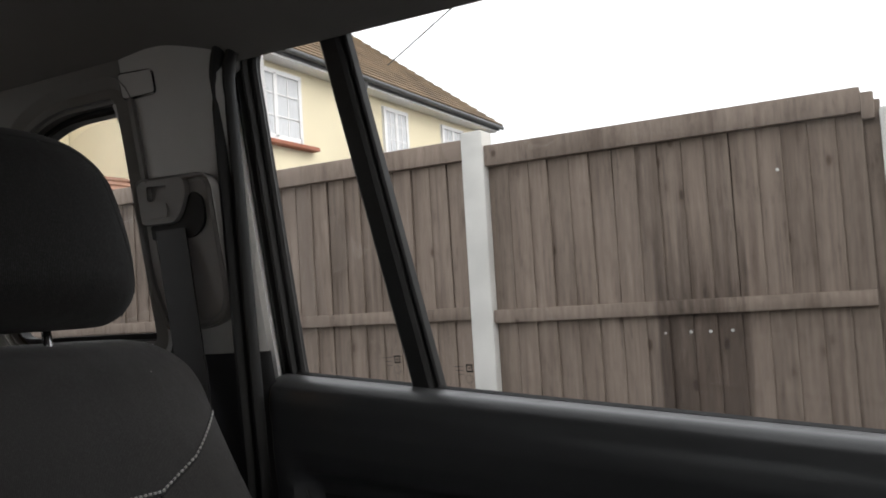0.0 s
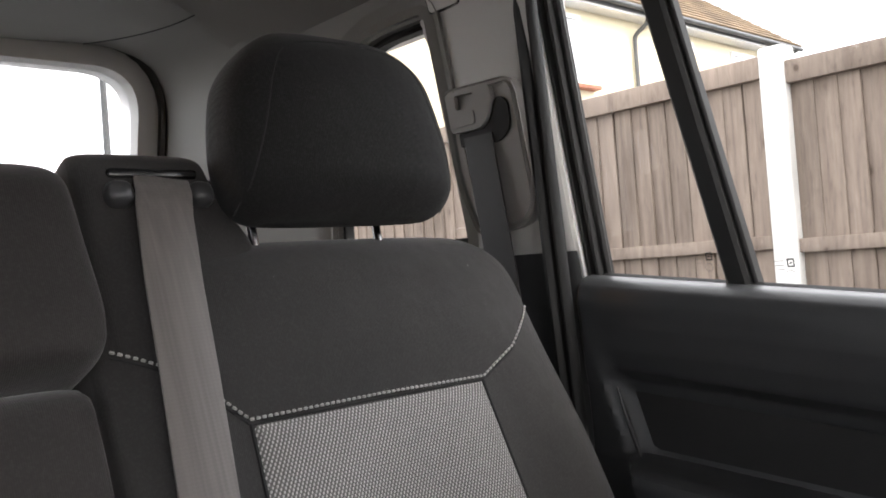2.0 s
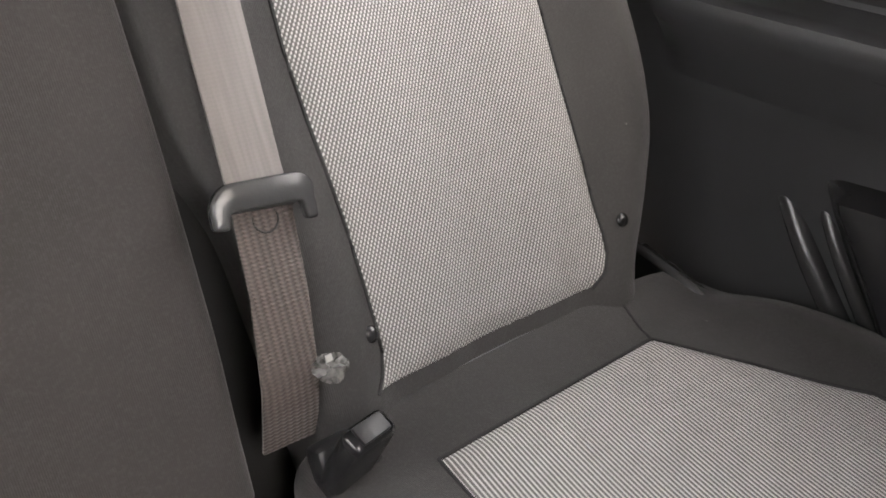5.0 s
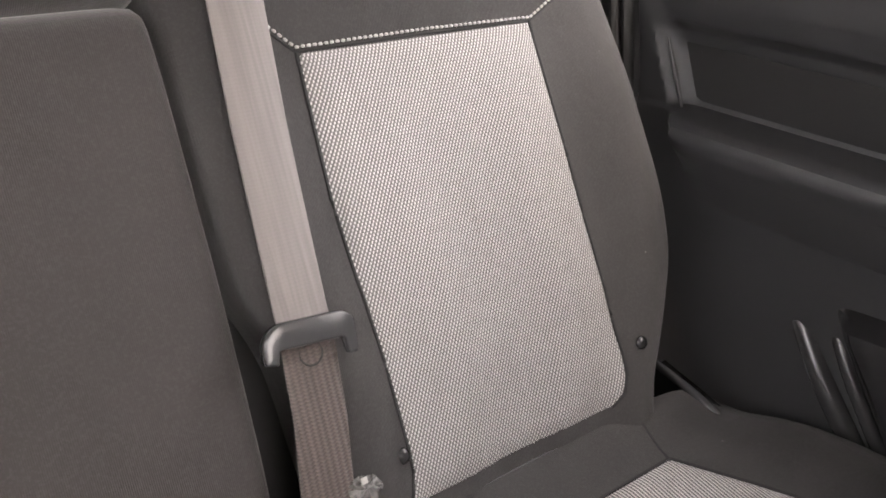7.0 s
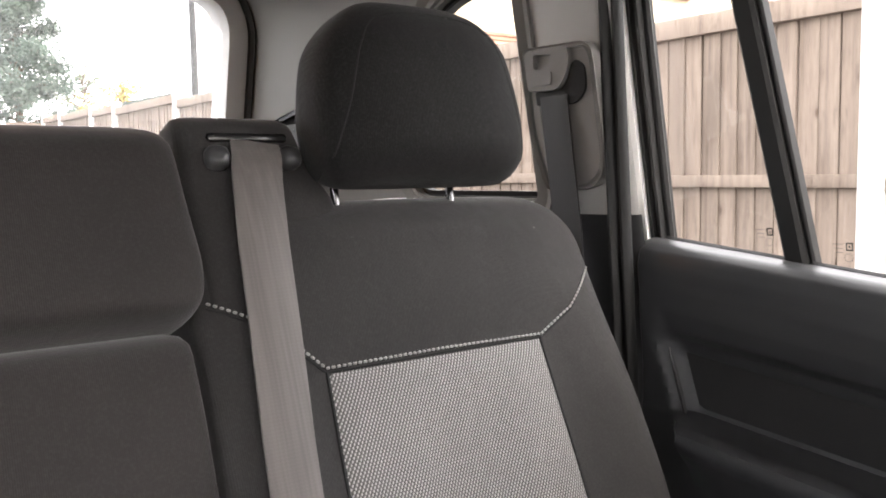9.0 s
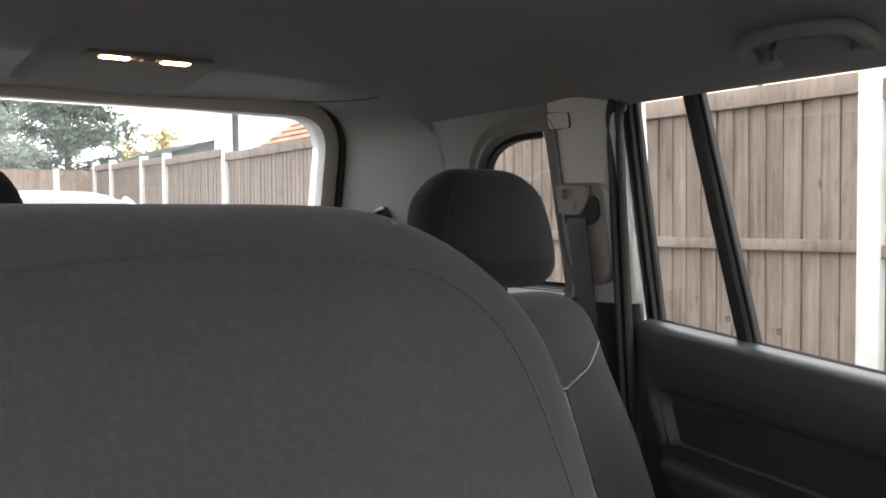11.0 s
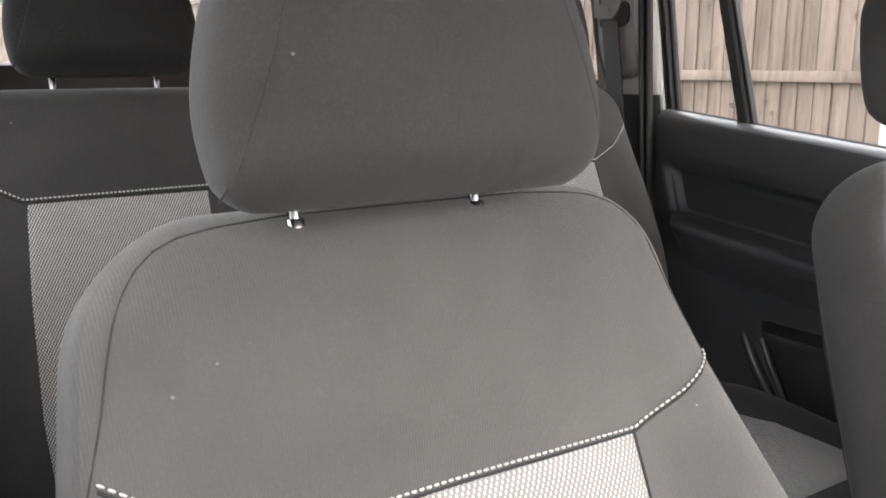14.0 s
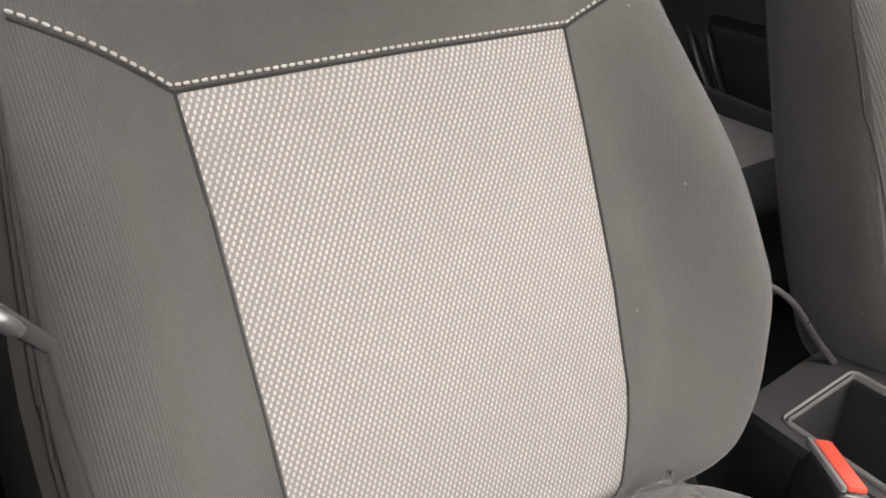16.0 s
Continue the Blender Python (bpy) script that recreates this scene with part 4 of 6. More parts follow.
# middle pillars: pale trim, the right one close to the camera
for s in (1, -1):
    bp = thing("pillar_trim", "pale plastic middle pillar trim with a belt cover", "trim", kind="structure")
    rings = []
    for z in sorted([0.45 + 1.10 * i / 24 for i in range(25)] + [1.3255, 1.3275]):
        x_in = 0.6160 - 0.385 * (z - 1.25) if z > 1.10 else 0.6735
        x_in = max(x_in, 0.558) - (0.0045 if z > 1.327 else 0.0)
        sec = [(-0.400, 0.05), (-0.402, 0.012), (-0.396, 0.003), (-0.385, 0.0), (-0.30, 0.002), (-0.285, 0.010), (-0.28, 0.05)]
        out = max(x_in + 0.06, 0.775 - SHEAR * max(0, z - 1.13))
        rings.append([Vector((s * (x_in + d if d < 0.04 else out), y, z)) for y, d in sec])
    cut = max(i for i, r in enumerate(rings) if r[0].z < 1.06)
    part("upper_trim", loft(rings[cut:]), PAINT_GREY, bp)
    part("lower_trim", loft(rings[:cut + 1]), PLASTIC, bp, "black lower pillar trim")
    # belt height cover: a rounded plate that stands proud, with a shadow joint round it
    def face(x, z, d):
        return Vector((s * x, -0.402 - d, z))
    shape = rounded([(0.5955, 1.324), (0.612, 1.324), (0.702, 1.10), (0.675, 1.10)], [0.001, 0.010, 0.002, 0.002])
    part("belt_cover", plate(shape, [], lambda x, z: face(x, z, 0.001), (0, -0.004, 0)), PAINT_GREY, bp)
    part("joint", ring_band(shape, lambda x, z, d: face(x, z, d), -0.0005, 0.0018, 0.0, 0.002), TRIM, bp)

# front closing: scuttle, windscreen frame, dashboard
tagged(part("wall_front", box(-0.76, 0.76, -1.42, -1.32, 0.34, 1.0), PAINT), "front bulkhead of the car", "wall", kind="structure")
dash = thing("dashboard", "black grained plastic car dashboard", "dashboard")
part("body", loft([[Vector((x, -1.30 + a, z)) for a, z in ((0, 0.55), (0, 1.0), (0.18, 1.03), (0.32, 0.98), (0.36, 0.85), (0.26, 0.6))] for x in (-0.72, -0.4, 0, 0.4, 0.72)]), PLASTIC, dash)
for s in (1, -1):
    ap = part("trim_screen_pillar", tube([(s * 0.73, -1.30, 1.02), (s * 0.70, -1.05, 1.28), (s * 0.655, -0.80, 1.52)], 0.04, 8), TRIM)
    tagged(ap, "light grey windscreen pillar trim", "trim", kind="structure")
scr = thing("window_screen", "sloping windscreen of the car", "window", kind="structure")
g = part("pane", sheet(lambda x, k: (x * lerp(0.74, 0.66, k), lerp(-1.34, -0.82, k) - 0.05 * (1 - x * x), lerp(1.0, 1.60, k)), [-1 + i / 6 for i in range(13)], [i / 6 for i in range(7)], (0, -0.004, 0.003)), PANE, scr)
g.visible_shadow = False
tagged(part("trim_sill", box(-0.77, -0.70, -1.3, 1.4, 0.34, 0.44, 0.01), PLASTIC), "black sill trim", "trim", kind="structure")
bonnet = part("bonnet", sheet(lambda x, y: (x, y, 1.0 - 0.03 * (abs(x) / 0.7) ** 3 - 0.10 * smooth(-1.4, -2.4, y)), [-0.8 + 1.6 * i / 16 for i in range(17)], [-1.36 - 0.95 * i / 12 for i in range(13)], (0, 0, -0.5)), PAINT)
tagged(bonnet, "white painted car bonnet", "bonnet", kind="structure")
for wx in (-0.72, 0.72):
    for wy in (-1.75, 0.95):
        w = thing("wheel", "black tyre on a steel wheel of the car", "wheel", pose(wx, wy, 0.33))
        ring = [[Vector((a, 0.33 * r * math.cos(t), 0.33 * r * math.sin(t))) for a, r in ((-0.1, 0.62), (-0.11, 0.9), (-0.08, 1.0), (0.08, 1.0), (0.11, 0.9), (0.1, 0.62))] for t in [2 * math.pi * i / 28 for i in range(28)]]
        bm = loft(ring + ring[:1], caps=False)
        part("tyre", bm, TYRE, w)
        part("rim", loft([[Vector((a, 0.21 * math.cos(t) * q, 0.21 * math.sin(t) * q)) for t in [2 * math.pi * i / 24 for i in range(24)]] for a, q in ((-0.08, 1.0), (-0.05, 0.8), (0.05, 0.8), (0.08, 1.0))]), STEEL, w)

# grab handle over the left rear door
gh = thing("grab_handle", "grey plastic grab handle folded up under the headliner", "handle")
part("grip", tube(bend([(0.590, 0.322, 1.528), (0.556, 0.316, 1.543), (0.546, 0.24, 1.550), (0.556, 0.164, 1.541), (0.590, 0.158, 1.527)], 0.03), 0.0125, 12, flat=0.8), HEADLINER, gh)
for y in (0.310, 0.168):
    part("mount", box(0.590, 0.625, y - 0.017, y + 0.017, 1.515, 1.553, 0.007, 3), HEADLINER, gh)
part("coat_hook", tube(bend([(0.586, 0.280, 1.549), (0.574, 0.280, 1.533), (0.578, 0.280, 1.520)], 0.008), 0.004, 6), PLASTIC_SOFT, gh, "small dark coat hook")


# ---------------------------------------------------------------- headrests
def headrest(name, label, w, h, m, cloth, post_len, group, py=0.058, posts=(-0.073, 0.073), guides=True):
    hr = thing(name, label, "headrest", m, group)
    prof = [(0.0, -0.92 * w, 0.92 * w), (0.25 * h, -w, w), (0.45 * h, -0.99 * w, 0.99 * w), (0.8 * h, -0.86 * w, 0.86 * w), (h, -0.74 * w, 0.74 * w)]
    pad = Pad(prof, 0.052, 0.060, top=0.060, low=0.040, corner=0.062, low_corner=0.028, p=3.2, soft=0.03,
              bulge=lambda u, v, s: 0.010 * (1 - s * s) * math.sin(math.pi * min(1, max(0, v / h))) )
    cush = part("cushion", pad.mesh(44, 40), cloth, hr)
    half = [(-0.945, 0.05), (-0.88, 0.22), (-0.80, 0.38), (-0.74, 0.52), (-0.68, 0.67), (-0.59, 0.785), (-0.48, 0.845), (-0.26, 0.875), (0.0, 0.885)]
    path = [(a * w, c * h, 0) for a, c in half + [(-a, c) for a, c in half[-2::-1]]]
    pts = [(q.x, q.y) for q in bend(path, 0.03, 4)]
    part("seam", pad.cord(pts, 0.0009, -0.0004), PIPING if cloth == CLOTH_BACK else CLOTH, cush)
    for u in posts:
        part("post", tube([(u, py, 0.03), (u, py, -post_len), (u, py, -post_len - 0.05)], 0.0045, 10), POST, hr, "chrome post")
        if guides:
            part("guide", tube([(u, py, -post_len - 0.012), (u, py, -post_len - 0.001), (u, py, -post_len + 0.004)], lambda k: 0.0085 - 0.002 * k, 14), POST, hr, "dull metal guide sleeve")
    return hr


# ---------------------------------------------------------------- rear bench, left part
RX, RY, RZ = 0.388, 0.463, 0.661
rear_l = thing("rear_seat", "charcoal cloth rear seat back with pale woven insert", "seat", seat_pose(RX, RY, RZ), "rear seats")
prof = [(-0.09, 0.192, 0.560), (0.0, 0.190, 0.575), (0.06, 0.187, 0.612), (0.13, 0.184, 0.648), (0.17, 0.178, 0.655), (0.205, 0.163, 0.658), (0.24, 0.151, 0.656), (0.30, 0.147, 0.650), (0.42, 0.146, 0.640), (0.50, 0.146, 0.634), (0.584, 0.146, 0.626)]
prof = [(v, a - RX, b - RX) for v, a, b in prof]


def rear_bulge(u, v, s):
    return 0.020 * smooth(0.55, 0.86, abs(s)) * smooth(0.50, 0.30, v) + 0.012 * smooth(0.40, 0.47, v) * (1 - s * s) - 0.006 * smooth(0.30, 0.1, abs(s)) * smooth(0.42, 0.3, v)


pad_l = Pad(prof, 0.050, 0.075, top=0.060, low=0.03, corner=0.085, low_corner=0.03, p=6.5, bulge=rear_bulge)
back_l = part("backrest", pad_l.mesh(64, 56), CLOTH, rear_l)
L_INS = [(0.000, 0.246 - RX, 0.508 - RX), (0.012, 0.256 - RX, 0.526 - RX), (0.03, 0.2625 - RX, 0.534 - RX), (0.05, 0.2640 - RX, 0.5370 - RX), (0.12, 0.2615 - RX, 0.5385 - RX), (0.20, 0.2575 - RX, 0.5325 - RX), (0.28, 0.2530 - RX, 0.5285 - RX), (0.4085, 0.256 - RX, 0.519 - RX)]
part("insert", pad_l.patch(L_INS), WEAVE_UP, rear_l, "pale two-tone woven insert")
L_ST = [(0.158 - RX, 0.484), (0.190 - RX, 0.466), (0.237 - RX, 0.428), (0.255 - RX, 0.412), (0.390 - RX, 0.413), (0.520 - RX, 0.411), (0.570 - RX, 0.436), (0.622 - RX, 0.480)]
part("stitching", pad_l.stitches(L_ST), THREAD, rear_l, "white contrast stitching")
part("seam", pad_l.cord([(u, v - 0.0038) for u, v in L_ST], 0.0014, -0.0002), PIPING, rear_l)
for c in (1, 2):
    part("seam", pad_l.cord([(q[c], q[0]) for q in L_INS], 0.0020, 0.0), PIPING, rear_l)
for u, v in ((0.256 - RX, 0.049), (0.560 - RX, 0.055)):
    p0 = pad_l.at(u, v, pad_l.front(u, v))
    b = bmesh.new()
    bmesh.ops.create_uvsphere(b, u_segments=12, v_segments=8, radius=0.0075, matrix=Matrix.Translation(p0) @ Matrix.Diagonal((1, 0.55, 1, 1)))
    part("button", b, PLASTIC_GLOSS, rear_l, "black plastic trim button")
# raised corner that carries the middle belt guide
guide_pad = Pad([(0.468, 0.158 - RX, 0.240 - RX), (0.51, 0.157 - RX, 0.268 - RX), (0.555, 0.156 - RX, 0.316 - RX), (0.585, 0.156 - RX, 0.304 - RX), (0.615, 0.156 - RX, 0.284 - RX), (0.666, 0.154 - RX, 0.274 - RX)], 0.035, 0.075, top=0.024, low=0.014, corner=0.018, low_corner=0.012, p=5)
part("belt_tower", guide_pad.mesh(30, 24), CLOTH, rear_l, "raised corner round the belt outlet")
bz = bmesh.new()
add_box(bz, 0.182 - RX, 0.262 - RX, -0.004, 0.012, 0.631, 0.640, 0.004)
part("belt_guide", bz, PLASTIC_GLOSS, rear_l, "black belt guide bezel")
for u in (0.188, 0.2595):
    part("guide_lug", box(u - 0.0115 - RX, u + 0.0115 - RX, -0.013, 0.02, 0.603, 0.626, 0.009, 4), LUG, rear_l, "rounded grey guide lug")

# woven middle belt, hung over the seat with its tongue
belt = thing("seat_belt", "grey-brown webbing of the middle seat belt hanging down the seat back", "seat belt", seat_pose(RX, RY, RZ), "seat belts")


def ribbon(pts, width, thick=0.0014, twist=0.0):
    rings = []
    n = len(pts)
    P = [Vector(p) for p in pts]
    for i, p in enumerate(P):
        d = (P[min(i + 1, n - 1)] - P[max(i - 1, 0)]).normalized()
        a = Vector((1, 0, 0))
        a = (a - d * a.dot(d)).normalized()
        q = Matrix.Rotation(twist * math.sin(i / n * 5.0), 3, d)
        a = q @ a
        b = a.cross(d).normalized()
        h = width / 2
        rings.append([p + a * x + b * y for x, y in ((-h, -thick), (-h * 0.94, -thick * 1.6), (0, -thick * 1.1), (h * 0.94, -thick * 1.6), (h, -thick), (h, thick), (-h, thick))])
    return loft(rings)


def belt_at(x, v, w):
    return Pad.at(x - RX, v, w)


def strip(path):
    out = []
    for a, b in zip(path, path[1:]):
        out += [a.lerp(b, t / 4) for t in range(4)]
    return out + [path[-1]]


path = [belt_at(*q) for q in ((0.2275, 0.630, 0.002), (0.2225, 0.612, 0.012), (0.2160, 0.590, 0.018), (0.2110, 0.550, 0.021), (0.2085, 0.529, 0.022), (0.2040, 0.450, 0.022), (0.1970, 0.353, 0.022), (0.1930, 0.270, 0.023), (0.1890, 0.200, 0.026), (0.1885, 0.183, 0.028))]
part("upper_webbing", ribbon(strip(path), 0.0465, 0.0012, 0.05), BELT, belt)
path = [belt_at(*q) for q in ((0.1885, 0.183, 0.027), (0.1860, 0.148, 0.024), (0.1830, 0.110, 0.023), (0.1790, 0.085, 0.022), (0.1740, 0.045, 0.018), (0.1715, 0.020, 0.008), (0.1705, -0.010, -0.010))]
part("lower_webbing", ribbon(strip(path), 0.0475, 0.0012, -0.04), BELT_LOW, belt, "dark brown lower webbing")
shape = rounded([(-0.041, -0.019), (-0.041, -0.001), (-0.031, 0.0120), (0.030, 0.0130), (0.040, 0.006), (0.040, -0.023), (0.030, -0.023), (0.028, -0.0085), (-0.028, -0.0085), (-0.030, -0.021)], [0.003, 0.007, 0.012, 0.012, 0.008, 0.003, 0.003, 0.004, 0.004, 0.003], 4)
bm = plate(shape, [], lambda a, c: Vector((a, -0.006 - 0.004 * (1 - (a / 0.04) ** 2), c)), (0, 0.011, 0))
bmesh.ops.recalc_face_normals(bm, faces=bm.faces)
bmesh.ops.bevel(bm, geom=[e for e in bm.edges if len(e.link_faces) == 2 and e.calc_face_angle(0) > radians(60)], offset=0.0026, segments=3, affect="EDGES", profile=0.5)
tng = part("tongue", bm, RIB, belt, "dark grey satin belt tongue bracket")
tng.matrix_basis = Matrix.Translation(belt_at(0.1880, 0.184, 0.032)) @ pose(0, 0, 0, 0, 6, 0)
part("tongue_bar", box(-0.028, 0.028, 0.0, 0.006, -0.010, 0.002, 0.002), PLASTIC, tng)
ringc = [(0.010 * math.cos(t), 0.010 * math.sin(t)) for t in [2 * math.pi * i / 20 for i in range(20)]]
part("stop_button", tube([belt_at(0.1880 + a, 0.1665 + c, 0.0268) for a, c in ringc + ringc[:1]], 0.0009, 5), PIPING, belt, "round belt stop")
part("anchor_sleeve", box(0.172 - RX, 0.226 - RX, -0.030, -0.004, -0.055, -0.012, 0.006), PLASTIC, belt)
def crumple(r, t):
    """A small oval film, puckered, at the foot of the seat back."""
    u, v = 0.0155 * r * math.cos(t), 0.0125 * r * math.sin(t) * (1 + 0.1 * math.sin(3 * t))
    w = 0.0205 + (0.0020 * math.sin(2.0 + 5 * t) + 0.0012 * math.sin(11 * t + 6 * r)) * r
    return Pad.at(0.2070 + u - RX, 0.0420 + v - 0.15 * u, w)


lab = thing("care_label", "crumpled clear label with a small white square on the seat back", "label")
part("film", sheet(crumple, [0.05 + 0.95 * i / 6 for i in range(7)], [2 * math.pi * i / 36 for i in range(37)], (0, -0.0006, 0)), PAPER, lab)
part("print", box(0.2030 - RX, 0.2090 - RX, -0.0250, -0.0235, 0.0475, 0.0530, 0.0004), THREAD, lab, "small white printed square")
lab.matrix_basis = seat_pose(RX, RY, RZ)
bk = thing("belt_buckle", "black belt buckle between the rear cushions", "buckle", pose(0.196, 0.418, 0.650, 30, 0, 10))
part("body", box(-0.022, 0.022, -0.012, 0.012, -0.03, 0.045, 0.008, 3), PLASTIC_GLOSS, bk)
part("button", box(-0.014, 0.014, -0.008, 0.008, 0.043, 0.048, 0.002), PLASTIC, bk)

# ---------------------------------------------------------------- rear bench, right and middle part
rear_r = thing("rear_seat", "charcoal cloth rear seat back with middle pad and pale woven insert", "seat", seat_pose(0, RY, RZ), "rear seats")
prof = [(-0.09, -0.560, 0.10), (0.0, -0.575, 0.10), (0.06, -0.612, 0.10), (0.13, -0.648, 0.10), (0.20, -0.658, 0.10), (0.30, -0.650, 0.10), (0.42, -0.636, 0.10), (0.584, -0.620, 0.10)]
pad_r = Pad(prof, 0.050, 0.075, top=0.060, low=0.03, corner=0.060, p=5.0, bulge=lambda u, v, s: 0.018 * smooth(-0.52, -0.62, u) * smooth(0.5, 0.3, v) + 0.012 * smooth(0.40, 0.47, v) * smooth(-0.13, -0.20, u) - 0.03 * smooth(-0.2, -0.12, u))
part("backrest", pad_r.mesh(48, 44), CLOTH, rear_r)
R_INS = [(0.002, -0.512, -0.252), (0.12, -0.517, -0.252), (0.28, -0.510, -0.254), (0.412, -0.499, -0.250)]
part("insert", pad_r.patch(R_INS), WEAVE_UP, rear_r, "pale two-tone woven insert")
R_ST = [(-0.612, 0.476), (-0.501, 0.416), (-0.252, 0.418), (-0.19, 0.462)]
part("stitching", pad_r.stitches(R_ST), THREAD, rear_r, "white contrast stitching")
part("seam", pad_r.cord([(u, v - 0.0045) for u, v in R_ST], 0.0022, -0.0006), PIPING, rear_r)
mid_up = Pad([(0.466, -0.145, 0.140), (0.490, -0.155, 0.158), (0.52, -0.156, 0.161), (0.58, -0.154, 0.155), (0.655, -0.150, 0.149)], 0.060, 0.075, top=0.045, low=0.022, corner=0.030, low_corner=0.014, p=7, soft=0.008)
m_ob = part("middle_pad", mid_up.mesh(30, 36), CLOTH_MID, rear_r, "raised upper pad of the middle seat")
for v in m_ob.data.vertices:
    v.co.y -= 0.018
mid_low = Pad([(-0.06, -0.15, 0.130), (0.02, -0.15, 0.134), (0.086, -0.15, 0.139), (0.16, -0.146, 0.141), (0.24, -0.142, 0.143), (0.40, -0.140, 0.143), (0.468, -0.138, 0.140)], 0.045, 0.075, top=0.026, low=0.03, corner=0.020, p=8, soft=0.02)
m_ob = part("armrest", mid_low.mesh(30, 36), CLOTH_MID, rear_r, "folded middle armrest pad")
for v in m_ob.data.vertices:
    v.co.y -= 0.006
# added black sheet in place of the deep shade between the seat backs
part("gap_backing", box(0.10, 0.20, 0.075, 0.085, -0.10, 0.50, 0.002), PIPING, rear_r, "added black sheet that darkens the gap between the seat backs")
part("middle_top", box(-0.15, 0.15, 0.03, 0.12, 0.60, 0.648, 0.02), PLASTIC, rear_r)

# headrests of the rear seats
headrest("headrest", "black cloth rear headrest on two chrome posts", 0.128, 0.189, pose(0.400, 0.600, 1.218, -11, 0, 0), CLOTH_BACK, 0.018, "headrests", 0.080, (-0.089, 0.055))
headrest("headrest", "black cloth rear headrest on two chrome posts", 0.132, 0.192, pose(-0.366, 0.615, 1.222, -11, 0, 0), CLOTH_BACK, 0.022, "headrests", 0.080)


# ---------------------------------------------------------------- rear cushions
def rear_cushion(x0, x1, ins, name_label, flare=(0.0, 0.0)):
    xc = (x0 + x1) / 2
    c = thing("seat_cushion", name_label, "seat cushion", pose(xc, 0.484, 0.6305, 4, 0, 0), "rear cushions")
    hw = (x1 - x0) / 2
    pad = Pad([(0.0, -hw + 0.02, hw - 0.02), (0.03, -hw + 0.01, hw - 0.01), (0.12, -hw - 0.6 * flare[0], hw + 0.6 * flare[1]), (0.20, -hw - flare[0], hw + flare[1]), (0.46, -hw - flare[0], hw + flare[1]), (0.52, -hw, hw)], 0.050, 0.14, top=0.10, low=0.026, corner=0.06, low_corner=0.03, p=5,
              bulge=lambda u, v, s: 0.022 * smooth(0.55, 0.85, abs(s)) * smooth(0.02, 0.16, v) + 0.020 * smooth(0.085, 0.02, v))
    part("pad", pad.mesh(44, 40, True), CLOTH, c)
    for a in ins:
        pr = [(v - 0.036, l - xc, r - xc) for v, l, r in a]
        part("insert", pad.patch(pr, flat=True), WEAVE_FLAT, c, "pale two-tone woven insert")
        for k in (1, 2):
            part("seam", pad.cord([(q[k], q[0]) for q in pr], 0.002, 0.0, True), PIPING, c)
        part("seam", pad.cord([(pr[0][1], pr[0][0]), (pr[0][2], pr[0][0])], 0.002, 0.0, True), PIPING, c)
        part("seam", pad.cord([(pr[0][2], pr[0][0]), (pr[0][2] + 0.012, 0.012)], 0.0014, 0.0, True), PIPING, c)
    return c


rear_cushion(0.150, 0.668, [[(0.122, 0.262, 0.527), (0.20, 0.25, 0.566), (0.30, 0.245, 0.612), (0.48, 0.24, 0.628)]], "charcoal cloth rear seat cushion with pale woven insert", (0.0, 0.05))
rear_cushion(-0.668, 0.142, [[(0.122, -0.527, -0.262), (0.20, -0.566, -0.25), (0.30, -0.60, -0.245), (0.48, -0.605, -0.24)]], "charcoal cloth rear bench cushion with pale woven insert", (0.05, 0.0))
base = part("bench_base", box(-0.66, 0.66, 0.0, 0.58, 0.34, 0.47, 0.02), PLASTIC)
tagged(base, "black plastic rear bench base on the car floor", "seat base")
hinge = thing("hinge_cover", "black plastic hinge cover beside the rear seat", "hinge cover", pose(0.632, 0.448, 0.622, 0, 0, 0))
part("cover", loft([[Vector((x, y + 0.0, z)) for y, z in ((0.05, -0.05), (0.054, 0.030), (0.042, 0.026), (0.006, 0.016), (-0.026, 0.006), (-0.038, -0.002), (-0.042, -0.014), (-0.035, -0.05))] for x in (-0.010, 0.012)]), PLASTIC_GLOSS, hinge)
part("rim", tube(bend([(-0.004, 0.056, 0.030), (-0.004, 0.042, 0.027), (-0.004, 0.0, 0.016), (-0.004, -0.030, 0.006), (-0.004, -0.046, -0.010), (-0.004, -0.045, -0.05)], 0.02), 0.0060, 10, flat=1.0), RIB, hinge, "rounded satin rim")
part("bolt", tube([(-0.014, 0.003, 0.006), (-0.009, 0.003, 0.006)], 0.006, 8), CHROME, hinge)


